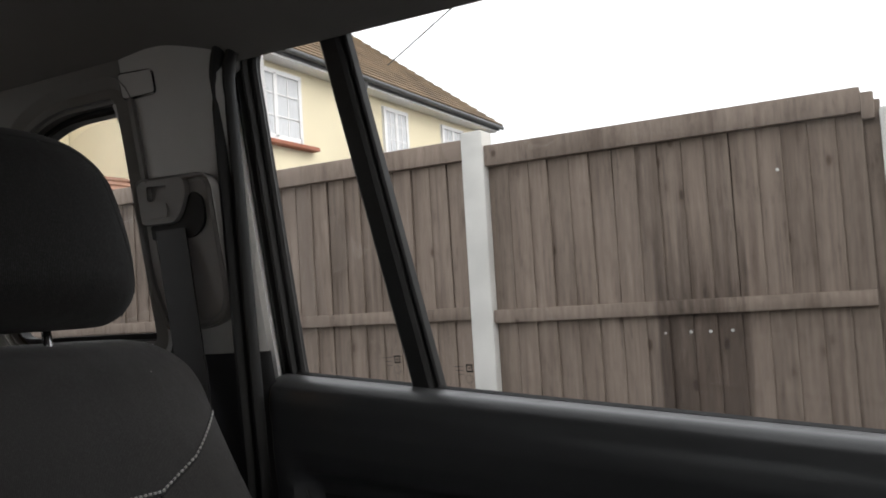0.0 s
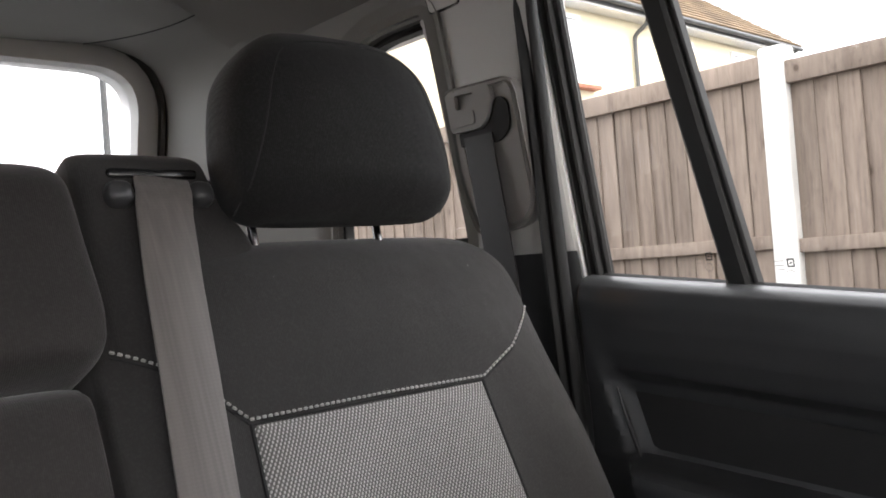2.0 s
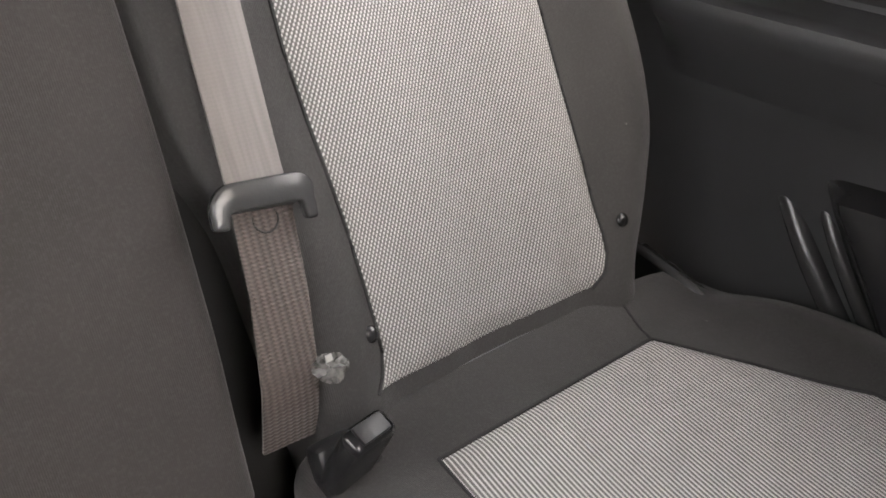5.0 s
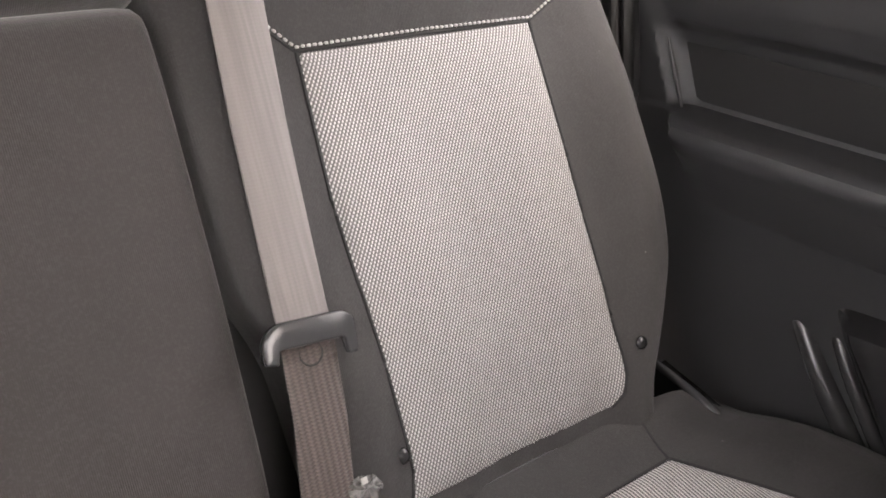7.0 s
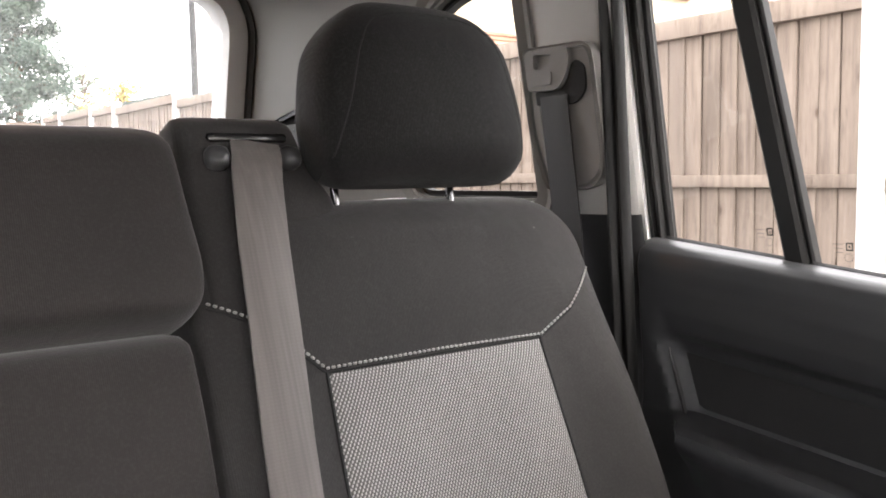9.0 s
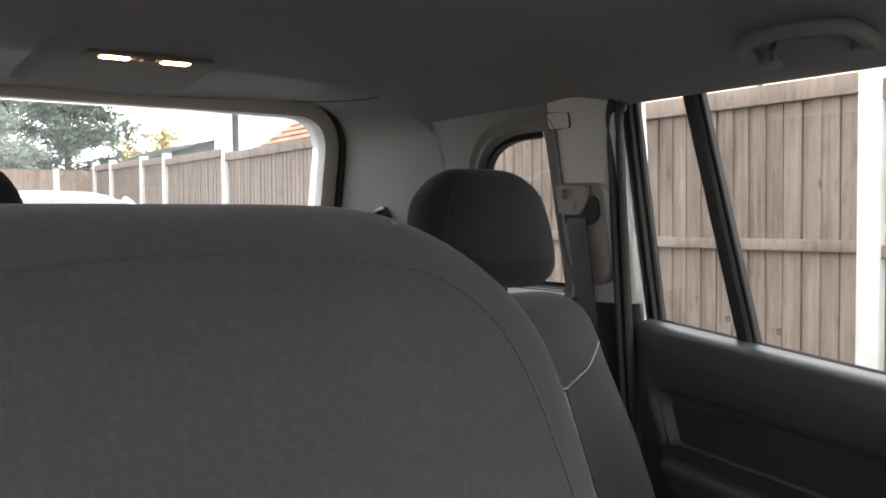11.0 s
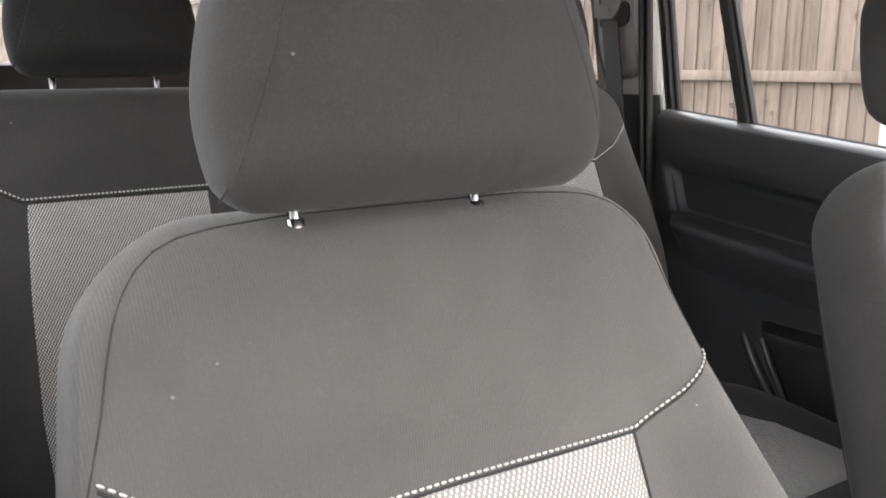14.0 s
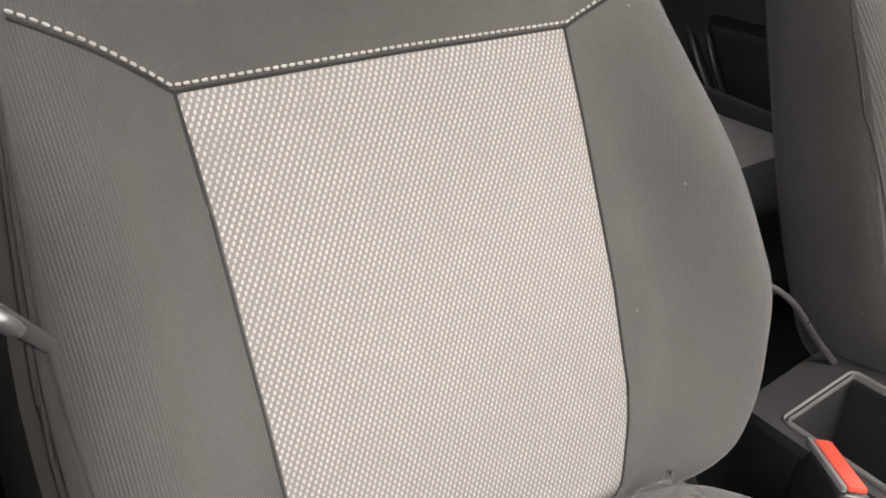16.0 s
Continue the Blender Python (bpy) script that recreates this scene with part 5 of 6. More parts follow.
# ---------------------------------------------------------------- outer belt on the pillar
def belt_tower(s):
    b = thing("seat_belt", "dark rear seat belt running from a grey pillar outlet", "seat belt", group="seat belts")
    pl = lambda y, z, d: side(y, z, d, s)
    shape = rounded([(0.640, 1.200), (0.640, 1.376), (0.759, 1.378), (0.766, 1.268), (0.747, 1.196)], [0.05, 0.022, 0.012, 0.03, 0.015], 6)
    part("outlet_frame", ring_band(shape, lambda y, z, d: side(y, z, 0.080 + d, s), -0.006, 0.0, 0.0, 0.0145), OUTLET, b)
    part("outlet_recess", plate(shape, [], lambda y, z: side(y, z, 0.089, s), (-s * 0.002, 0, 0)), OUTLET, b)
    part("joint", ring_band(shape, lambda y, z, d: side(y, z, 0.080 + d, s), -0.0085, -0.006, 0.0, 0.0125), GREY_EDGE, b)
    hood = rounded([(0.688, 1.334), (0.676, 1.354), (0.676, 1.371), (0.752, 1.372), (0.753, 1.324), (0.702, 1.323)], [0.010, 0.008, 0.006, 0.006, 0.006, 0.01], 4)
    part("outlet_hood", plate(hood, [rounded([(0.703, 1.350), (0.703, 1.366), (0.736, 1.368), (0.738, 1.350)], 0.004, 3)], lambda y, z: side(y, z, 0.0985, s), (s * 0.010, 0, 0)), OUTLET, b)
    part("outlet_ledge", plate(rounded([(0.708, 1.330), (0.706, 1.346), (0.748, 1.346), (0.748, 1.329)], 0.004, 3), [], lambda y, z: side(y, z, 0.1005, s), (s * 0.003, 0, 0)), OUTLET, b)
    hook = rounded([(0.667, 1.356), (0.656, 1.348), (0.657, 1.318), (0.678, 1.304), (0.744, 1.306), (0.744, 1.3225), (0.700, 1.322), (0.687, 1.332), (0.675, 1.353)], [0.005, 0.006, 0.014, 0.01, 0.003, 0.003, 0.01, 0.008, 0.004], 4)
    part("slot", plate(hook, [], lambda y, z: side(y, z, 0.0945, s), (s * 0.004, 0, 0)), PIPING, b, "black hooked belt slot")
    rings = []
    pts = [(0.711, 1.316, 0.0945), (0.708, 1.28, 0.099), (0.706, 1.22, 0.103), (0.702, 1.15, 0.109), (0.694, 1.05, 0.120), (0.685, 0.90, 0.125)]
    for y, z, d in pts:
        rings.append([side(y + a, z, d + e, s) for a, e in ((-0.0235, 0), (0.0235, 0), (0.0235, 0.0022), (0, 0.003), (-0.0235, 0.0022))])
    part("webbing", loft(rings), BELT_DARK, b, "dark webbing")
    return b


belt_tower(1)
belt_tower(-1)
# strap outlet on the moulded trim beside the rear window
so = thing("strap_outlet", "grey strap outlet with a bright rim on the rear trim", "outlet")


def on_trim(y, z, d):
    """A point on the left of the moulded trim, d metres inward."""
    a = (z - 1.06) / 0.42
    v = max(0.0, (y - 1.10) / (0.433 - 0.12 * (z - 1.25)))
    return Vector((lerp(side(1.1, z, 0.087).x, 0.592 + 0.026 * a, v ** 1.7) - d, y, z))


shape = rounded([(1.425, 1.321), (1.331, 1.344), (1.315, 1.310), (1.406, 1.285)], 0.008, 4)
part("rim", ring_band(shape, on_trim, -0.006, 0.003, -0.004, 0.012), POST, so, "bright worn rim")
part("mouth", plate(shape, [], lambda y, z: on_trim(y, z, 0.002), (0.004, 0, 0)), PIPING, so)
rings = []
for y, z, d in ((1.368, 1.316, 0.004), (1.366, 1.290, 0.013), (1.366, 1.24, 0.014), (1.366, 1.16, 0.012), (1.366, 1.07, 0.010)):
    rings.append([on_trim(y + e, z, d + f) for e, f in ((-0.024, 0.0), (0.024, 0.0), (0.024, 0.002), (-0.024, 0.002))])
part("strap", loft(rings), BELT_DARK, so, "dark grey webbing strap")

# ---------------------------------------------------------------- front seats
FX, FY, FZ = -0.338, -0.342, 0.62


def front_seat(x, label, dy=0.0, out=-1):
    st = thing("front_seat", label, "seat", seat_pose(x, FY + dy, FZ), "front seats")
    prof = [(-0.05, -0.245, 0.255), (0.0, -0.258, 0.298), (0.10, -0.268, 0.344), (0.20, -0.266, 0.322), (0.30, -0.256, 0.284), (0.40, -0.246, 0.256), (0.48, -0.234, 0.240), (0.565, -0.220, 0.228)]

    def bulge(u, v, s):
        crest = 0.052 * smooth(0.57, 0.84, -s) if s < 0 else 0.057 * smooth(0.56, 0.92, s)
        return crest * smooth(0.50, 0.22, v) + 0.010 * smooth(0.36, 0.43, v) * (1 - s * s) - 0.006 * (1 - min(1, abs(s) / 0.5)) * smooth(0.38, 0.2, v)
    pad = Pad(prof, 0.055, 0.070, top=0.060, low=0.04, corner=0.085, low_corner=0.09, p=4.5, bulge=bulge)
    face, rim = pad.covers(64, 60, 4)
    back = part("backrest", face, CLOTH_FRONT, st)
    part("side_cover", rim, CLOTH_SIDE, back, "cloth round the sides and the back, coloured darker for shade")
    # moulded shell along the door side of the backrest
    rings, lip = [], []
    for i in range(15):
        v = -0.06 + 0.46 * i / 14
        l = pad.lim(v)[0] if out < 0 else -pad.lim(v)[1]
        k = smooth(0.40, 0.22, v)
        ring = [(l + 0.010, -0.014), (l - 0.004 - 0.008 * k, -0.020), (l - 0.006 - 0.022 * k, -0.050), (l - 0.004 - 0.020 * k, -0.112), (l + 0.030, -0.116)]
        e = smooth(0.40, 0.31, v)
        rings.append([pad.at(-out * lerp(l + 0.010, a, e), v, lerp(-0.035, w, e)) for a, w in ring])
        lip.append(pad.at(-out * (l + 0.002 - 0.004 * k), v, -0.0155))
    shell = part("side_shell", loft(rings), RUBBER, st, "black moulded side shell")
    part("shell_lip", tube(lip, 0.0022, 8), RIB, shell, "satin rounded lip")
    part("back_cover", Pad([(-0.05, -0.20, 0.20), (0.1, -0.23, 0.23), (0.40, -0.21, 0.21), (0.52, -0.18, 0.18)], 0.0, 0.018, 0.03, 0.03, 0.05, 0.05).mesh(20, 20), PLASTIC, st, "black moulded seat back shell").location = (0, 0.118, 0)
    ins = [(-0.03, -0.142, 0.130), (0.03, -0.148, 0.152), (0.06, -0.150, 0.158), (0.15, -0.150, 0.160), (0.28, -0.153, 0.154), (0.3595, -0.157, 0.149)]
    part("insert", pad.patch(ins), WEAVE_FRONT, st, "pale two-tone woven insert")
    stt = [(-0.231, 0.414), (-0.200, 0.392), (-0.158, 0.362), (0.0, 0.363), (0.150, 0.361), (0.200, 0.380), (0.247, 0.404)]
    part("stitching", pad.stitches(stt, r=0.0011), THREAD, st, "white contrast stitching")
    part("seam", pad.cord([(u, v - 0.0038) for u, v in stt], 0.0014, -0.0002), PIPING, st)
    for c in (1, 2):
        part("seam", pad.cord([(q[c], q[0]) for q in ins], 0.0013, 0.0), PIPING, st)
    edge = [(-0.241, 0.392), (-0.246, 0.356), (-0.250, 0.324), (-0.254, 0.283), (-0.257, 0.253), (-0.258, 0.20), (-0.256, 0.10), (-0.246, 0.02)]
    crown = [(-0.224, 0.447), (-0.216, 0.478), (-0.210, 0.498), (-0.201, 0.517), (-0.192, 0.529), (-0.180, 0.539), (-0.164, 0.546), (-0.140, 0.550), (-0.097, 0.553)]
    over = crown + [(-u * 1.03, v) for u, v in crown[::-1]]
    part("seam", pad.cord(edge[::-1] + over + [(-u * 1.04, v) for u, v in edge[:2]], 0.0010, -0.0003), CLOTH, st, "dark seam along the bolsters and the crown")
    return st


def front_cushion(x):
    c = thing("seat_cushion", "charcoal cloth front seat cushion with pale woven insert", "seat cushion", pose(x, -0.335, 0.600, 5, 0, 0), "front cushions")
    pad = Pad([(0.0, -0.20, 0.20), (0.08, -0.24, 0.24), (0.2, -0.262, 0.262), (0.5, -0.262, 0.262)], 0.055, 0.12, top=0.10, low=0.05, corner=0.07, low_corner=0.06, p=5, bulge=lambda u, v, s: 0.030 * smooth(0.55, 0.85, abs(s)) * smooth(0.02, 0.15, v))
    part("pad", pad.mesh(40, 36, True), CLOTH_FRONT, c)
    part("insert", pad.patch([(0.06, -0.14, 0.14), (0.40, -0.16, 0.16)], flat=True), WEAVE_FLAT, c, "pale two-tone woven insert")
    part("base", box(-0.23, 0.23, -0.48, -0.06, -0.325, -0.13, 0.02), PLASTIC, c)
    return c


NEAR = Matrix.Translation((-0.642, -0.675, 1.19)) @ Matrix.Scale(0.96, 4) @ Matrix.Translation((0.642, 0.675, -1.19))
front_seat(FX, "charcoal cloth driver seat back with pale woven insert")
front_seat(-FX + 0.030, "charcoal cloth front passenger seat back with pale woven insert", -0.055, 1)
for x, dy in ((FX, 0.0), (-FX + 0.030, -0.055)):
    cu = front_cushion(x)
    if dy:
        headrest("headrest", "charcoal cloth front headrest on two chrome posts", 0.142, 0.190, pose(x + 0.008, -0.205, 1.172, -12, 0, 0), CLOTH_HEAD, 0.020, "headrests", 0.070, (-0.073, 0.073), False)
    else:
        hr = headrest("headrest", "charcoal cloth front headrest on two chrome posts", 0.153, 0.194, pose(x + 0.004, -0.200, 1.150, -12, 0, 0), CLOTH_HEAD, 0.008, "headrests", 0.085, (-0.084, 0.064))
        hr.matrix_basis = NEAR @ hr.matrix_basis

# side levers and anchor of the driver seat
lv = thing("seat_lever", "black seat lever with a worn silver tip", "lever", pose(-0.628, -0.33, 0.66))
part("arm", tube(bend([(0, 0.06, 0.08), (0.004, 0.0, 0.05), (0.012, -0.06, 0.02)], 0.02), lambda k: 0.012 - 0.005 * k, 8), PLASTIC_GLOSS, lv)
part("side_shield", loft([[Vector((x, y, z)) for y, z in ((0.12, -0.10), (0.14, 0.02), (0.02, 0.04), (-0.16, -0.03), (-0.20, -0.10))] for x in (-0.016, 0.004)]), PLASTIC, lv)

bt = thing("belt_tongue", "dark front belt tongue with a bright worn spot", "belt tongue")
part("sheath", tube(bend([(-0.645, -0.387, 0.972), (-0.630, -0.386, 0.946), (-0.618, -0.385, 0.930), (-0.609, -0.384, 0.918)], 0.015), lambda k: 0.0054 - 0.0018 * k, 10), RIB, bt, "dark moulded sheath")
part("plate", tube([(-0.6290, -0.3885, 0.9450), (-0.6255, -0.3885, 0.9395), (-0.6215, -0.3885, 0.9340), (-0.6185, -0.3880, 0.9300)], lambda k: 0.0046 - 0.004 * abs(k - 0.5), 10), STEEL, bt, "bright worn metal")
part("webbing", ribbon([(-0.668, -0.395, 1.06), (-0.664, -0.390, 1.0), (-0.660, -0.385, 0.972), (-0.662, -0.372, 0.90), (-0.665, -0.36, 0.70)], 0.030), BELT_DARK, bt, "dark belt webbing")

# ---------------------------------------------------------------- console and buckle
con = thing("centre_console", "black plastic centre console with an open tray", "console")
hole = rounded([(-0.020, -0.66), (-0.018, -0.376), (0.103, -0.371), (0.110, -0.66)], 0.006, 4)
part("top", plate(rounded([(-0.040, -0.95), (-0.034, -0.337), (0.150, -0.325), (0.165, -0.95)], 0.008, 4), [hole], lambda x, y: Vector((x, y, 0.602 + 0.05 * (y + 0.38))), (0, 0, -0.012)), CONSOLE, con)
# the highlight along the tray's rounded edge is put into the lip's colour
part("tray_lip", ring_band(hole, lambda x, y, d: Vector((x, y, 0.602 + 0.05 * (y + 0.38) + d)), -0.001, 0.004, -0.004, 0.003), GREY_EDGE, con, "tray lip coloured paler for its highlight")
part("tray", loft([[Vector((x, y, z)) for x, y in ((-0.022, -0.665), (-0.020, -0.374), (0.105, -0.369), (0.114, -0.665))] for z in (0.598, 0.48, 0.475)], caps=False), CONSOLE, con)
part("tray_floor", box(-0.03, 0.12, -0.67, -0.365, 0.470, 0.476), CONSOLE, con)
part("side", loft([[Vector((x * k, y, z)) for x, y in ((-0.037, -0.95), (-0.031, -0.34), (0.146, -0.328), (0.16, -0.95))] for z, k in ((0.59, 1.0), (0.34, 1.1))], caps=False), PLASTIC, con)
fb = thing("belt_buckle", "front belt buckle with a red release button", "buckle", pose(-0.0375, -0.4395, 0.596, -8, 8, -37))
part("body", box(-0.015, 0.015, -0.042, 0.042, -0.09, 0.008, 0.006, 3), PLASTIC_GLOSS, fb)
part("button", box(-0.0075, 0.0105, -0.037, 0.037, 0.004, 0.0125, 0.003), RED, fb, "red release button")
part("casing_edge", box(-0.0125, -0.0080, -0.038, 0.038, 0.0, 0.0120, 0.0015), GREY_EDGE, fb, "pale casing edge")
part("stalk", tube([(0, 0, -0.08), (0.0, 0.01, -0.2)], 0.012, 8), PLASTIC, fb)
for dx in (0.0, -0.016):
    ap = single("anchor_plate", plate(rounded([(-0.145 + dx, 0.604), (-0.134 + dx, 0.604), (-0.104 + dx, 0.54), (-0.116 + dx, 0.54)], 0.002, 3), [], lambda x, z: Vector((x, -0.362, z)), (0, 0.003, 0)), STEEL, "flat steel anchor plate beside the seat cushion", "bracket", "anchor plates")
rail = part("seat_rail", box(-0.16, -0.13, -0.85, -0.30, 0.44, 0.468, 0.004), STEEL)
tagged(rail, "steel runner under the driver seat", "rail")
single("cable", tube(bend([(-0.055, -0.270, 0.725), (-0.018, -0.330, 0.728), (0.014, -0.342, 0.700), (0.043, -0.343, 0.667), (0.074, -0.345, 0.633), (0.100, -0.349, 0.606)], 0.02), lambda k: 0.0026 + 0.0014 * k, 8), LUG, "thin grey cable hanging onto the console", "cable")

# crumpled clear wrapping left on the driver cushion
rnd = random.Random(31)
crush = {(i, j): rnd.uniform(-1, 1) for i in range(15) for j in range(13)}


def wrapped(i, j):
    d = max(abs(i - 7) / 7, abs(j - 6) / 6)
    return Vector((-0.300 + 0.009 * i + 0.003 * crush[(j, i % 13)], -0.372 - 0.009 * j, 0.618 + 0.022 * (1 - d ** 3) + 0.007 * crush[(i, j)]))


single("plastic_wrapping", sheet(wrapped, range(15), range(13)), WRAP, "crumpled clear plastic wrapping on the seat cushion", "wrapping", sharp=10)


# ---------------------------------------------------------------- outside: ground and fence
tagged(part("ground", sheet(lambda x, y: (x, y, 0.0), [-600, -60, -10, 0, 10, 60, 600], [-600, -60, -10, 0, 10, 60, 600]), ASPHALT), "worn grey asphalt yard", "ground", kind="structure")

FENCE_X = 3.55
POSTS = [-5.575, -3.745, -1.80, 0.030, 1.730, 3.58, 5.41, 6.95, 9.85, 12.22, 13.36, 15.2, 16.4]
fence = thing("fence", "weathered grey-brown close-board fence with white concrete posts", "fence")


def top_of(y):
    return 1.872 + 0.0245 * max(0.0, y + 2)


# one tapered board, shared by all
def board_mesh(w, name):
    bm = bmesh.new()
    sec = [(0.0, -w / 2), (-0.018, -w / 2), (-0.020, -w / 2 + 0.002), (-0.011, w / 2 - 0.002), (-0.010, w / 2), (0.0, w / 2)]
    loft([[Vector((x, y, z)) for x, y in sec] for z in (0.0, 0.35, 0.7, 1.0)], bm=bm)
    finish(bm, 25)
    me = bpy.data.meshes.new(name)
    bm.to_mesh(me)
    bm.free()
    me.materials.append(WOOD)
    return me


BOARD = [board_mesh(0.1030, "board"), board_mesh(0.1015, "board")]
rng = random.Random(7)
for i, (a, b) in enumerate(zip(POSTS, POSTS[1:])):
    mid = (a + b) / 2
    t = top_of(mid)
    y0, y1 = a + 0.058, b - 0.058
    n = max(3, round((y1 - y0) / 0.1))
    for k in range(n):
        ob = new("board", BOARD[rng.randrange(2)])
        ob.parent = fence
        ob.location = (FENCE_X + rng.uniform(-0.003, 0.003), y0 + (k + 0.5) * (y1 - y0) / n, 0.30)
        ob.scale = (1, 1, t - 0.335 + rng.uniform(-0.006, 0.006))
        ob.rotation_euler = (rng.uniform(-0.004, 0.004), 0, rng.uniform(-0.01, 0.01))
    for nm, z0, z1, x0 in (("capping_rail", t - 0.098, t, -0.052), ("middle_rail", 1.105 + 0.012 * max(0, mid), 1.165 + 0.012 * max(0, mid), -0.050), ("bottom_rail", 0.36, 0.42, -0.050)):
        r = part(nm, box(-0.5 * (y1 - y0), 0.5 * (y1 - y0), x0, -0.012, z0, z1, 0.004), WOOD_RAIL, fence)
        r.matrix_basis = Matrix.Translation((FENCE_X, mid, 0)) @ Matrix(((0, 1, 0, 0), (1, 0, 0, 0), (0, 0, 1, 0), (0, 0, 0, 1)))
    # added sheet, unseen behind the boards, that stops light through the joints
    part("backing", box(FENCE_X + 0.004, FENCE_X + 0.018, y0, y1, 0.28, t - 0.036), WOOD, fence)
    part("back_cap", box(FENCE_X + 0.002, FENCE_X + 0.03, y0, y1, t - 0.035, t, 0.004), WOOD_RAIL, fence)
    part("gravel_board", box(FENCE_X - 0.02, FENCE_X + 0.02, y0, y1, 0.0, 0.30, 0.006), CONCRETE, fence)
# pale nail heads and a fleck of paint on the panel beside the car
head = bmesh.new()
bmesh.ops.create_uvsphere(head, u_segments=8, v_segments=6, radius=0.007, matrix=Matrix.Diagonal((0.5, 1, 1, 1)))
finish(head)
NAIL = bpy.data.meshes.new("nail")
head.to_mesh(NAIL)
head.free()
NAIL.materials.append(CONCRETE)
for y, z in ((0.895, 1.041), (0.79, 1.042), (0.711, 1.041), (0.624, 1.042), (0.404, 1.669)):
    ob = new("nail", NAIL)
    ob.parent = fence
    ob.location = (FENCE_X - 0.018, y, z)
# the fence turns along the far end of the yard
BACK_Y = POSTS[-1] + 0.02
bf = thing("fence", "weathered grey board fence across the far end of the yard", "fence")
for k in range(100):
    ob = new("board", BOARD[rng.randrange(2)])
    ob.parent = bf
    ob.matrix_basis = Matrix.Translation((FENCE_X - 0.12 - 0.1 * k, BACK_Y, 0.05)) @ Matrix.Rotation(radians(90), 4, "Z") @ Matrix.Diagonal((1, 1, 2.17 + rng.uniform(-0.01, 0.01), 1))
for k in range(6):
    part("post", box(FENCE_X - 0.75 - 1.83 * k, FENCE_X - 0.65 - 1.83 * k, BACK_Y - 0.07, BACK_Y + 0.03, 0, 2.24, 0.01), CONCRETE, bf)
for p in POSTS:
    # the post beside the car stands lower, clear of the panel's end batten
    shift, top = (-0.06, 1.855) if p == 0.030 else (0.0, top_of(p) + 0.055)
    part("post", box(FENCE_X - 0.060, FENCE_X + 0.055, p + shift - 0.058, p + shift + 0.058, 0.0, top, 0.012), CONCRETE, fence, "white concrete post")
part("end_batten", box(FENCE_X - 0.004, FENCE_X + 0.02, 0.024, 0.090, 0.30, 1.895, 0.003), WOOD, fence)
part("capping_rail", box(FENCE_X - 0.052, FENCE_X - 0.012, 0.043, 0.0885, 1.817, 1.919, 0.004), WOOD_RAIL, fence)


# unseen wall added on the car's right to hold back sky light
yard = part("wall_light_block", box(-3.75, -3.45, -4.6, -0.5, 0.0, 2.0, 0.02), LIGHT_BLOCK)
tagged(yard, "unseen added wall that blocks light beside the parked car", "wall", kind="structure")

# ---------------------------------------------------------------- houses
def tiled_roof(corners, courses, material, name, parent, lift=0.03):
    """Courses of tiles from the eave (a, b) up to the top (d, c), each a thin lapped slab."""
    a, b, c, d = [Vector(q) for q in corners]
    nrm = (b - a).cross(d - a).normalized()
    if nrm.z < 0:
        nrm = -nrm
    bm = bmesh.new()
    for i in range(courses):
        t0, t1 = i / courses, min(1.0, (i + 1.15) / courses)
        l0, r0, l1, r1 = a.lerp(d, t0), b.lerp(c, t0), a.lerp(d, t1), b.lerp(c, t1)
        q = [l0 + nrm * lift, r0 + nrm * lift, r1, l1]
        w = [l0, r0]
        v = [bm.verts.new(x) for x in q + w]
        bm.faces.new(v[:4])
        bm.faces.new((v[4], v[5], v[1], v[0]))
    return part(name, bm, material, parent)


def house_window(parent, x0, x1, z0, z1, y):
    wd = part("window", box(x0 - 0.05, x1 + 0.05, y - 0.01, y + 0.10, z0 - 0.05, z1 + 0.05), FRAME_WHITE, parent, "white framed window with small panes")
    fr = bmesh.new()
    for q in ((x0 - 0.04, x0 + 0.045, z0 - 0.04, z1 + 0.04), (x1 - 0.045, x1 + 0.04, z0 - 0.04, z1 + 0.04), (x0, x1, z0 - 0.04, z0 + 0.045), (x0, x1, z1 - 0.045, z1 + 0.04), ((x0 + x1) / 2 - 0.045, (x0 + x1) / 2 + 0.045, z0, z1)):
        add_box(fr, q[0], q[1], y - 0.06, y - 0.012, q[2], q[3], 0.008, 1)
    part("frame", fr, FRAME_WHITE, wd)
    for cx in (x0 + 0.045, (x0 + x1) / 2 + 0.045):
        w = (x1 - x0) / 2 - 0.09
        part("pane", box(cx, cx + w, y - 0.030, y - 0.022, z0 + 0.045, z1 - 0.045), CURTAIN, wd, "pane with a net curtain")
        bars = bmesh.new()
        for k in (1, 2):
            z = z0 + (z1 - z0) * k / 3
            add_box(bars, cx, cx + w, y - 0.046, y - 0.031, z - 0.011, z + 0.011)
        add_box(bars, cx + w / 2 - 0.01, cx + w / 2 + 0.01, y - 0.044, y - 0.031, z0 + 0.05, z1 - 0.05)
        part("glazing_bar", bars, FRAME_WHITE, wd)
    part("sill", box(x0 - 0.14, x1 + 0.36, y - 0.16, y + 0.02, z0 - 0.13, z0 - 0.06, 0.01), SILL, wd, "red-brown sill")


house = thing("house", "cream rendered two-storey house with a mossy brown tiled roof", "house")
part("wall", box(9.3, 18.75, 9.0, 15.5, 0.0, 5.42), RENDER_WALL, house)
house_window(house, 10.25, 11.55, 4.14, 5.24, 9.0)
house_window(house, 14.25, 15.10, 4.30, 5.22, 9.0)
house_window(house, 16.65, 17.60, 4.32, 5.22, 9.0)
house_window(house, 10.25, 11.8, 1.1, 2.3, 9.0)
house_window(house, 14.0, 15.4, 1.1, 2.3, 9.0)
part("fascia", box(9.05, 19.05, 8.66, 8.72, 5.44, 5.57), GUTTER_GREY, house)
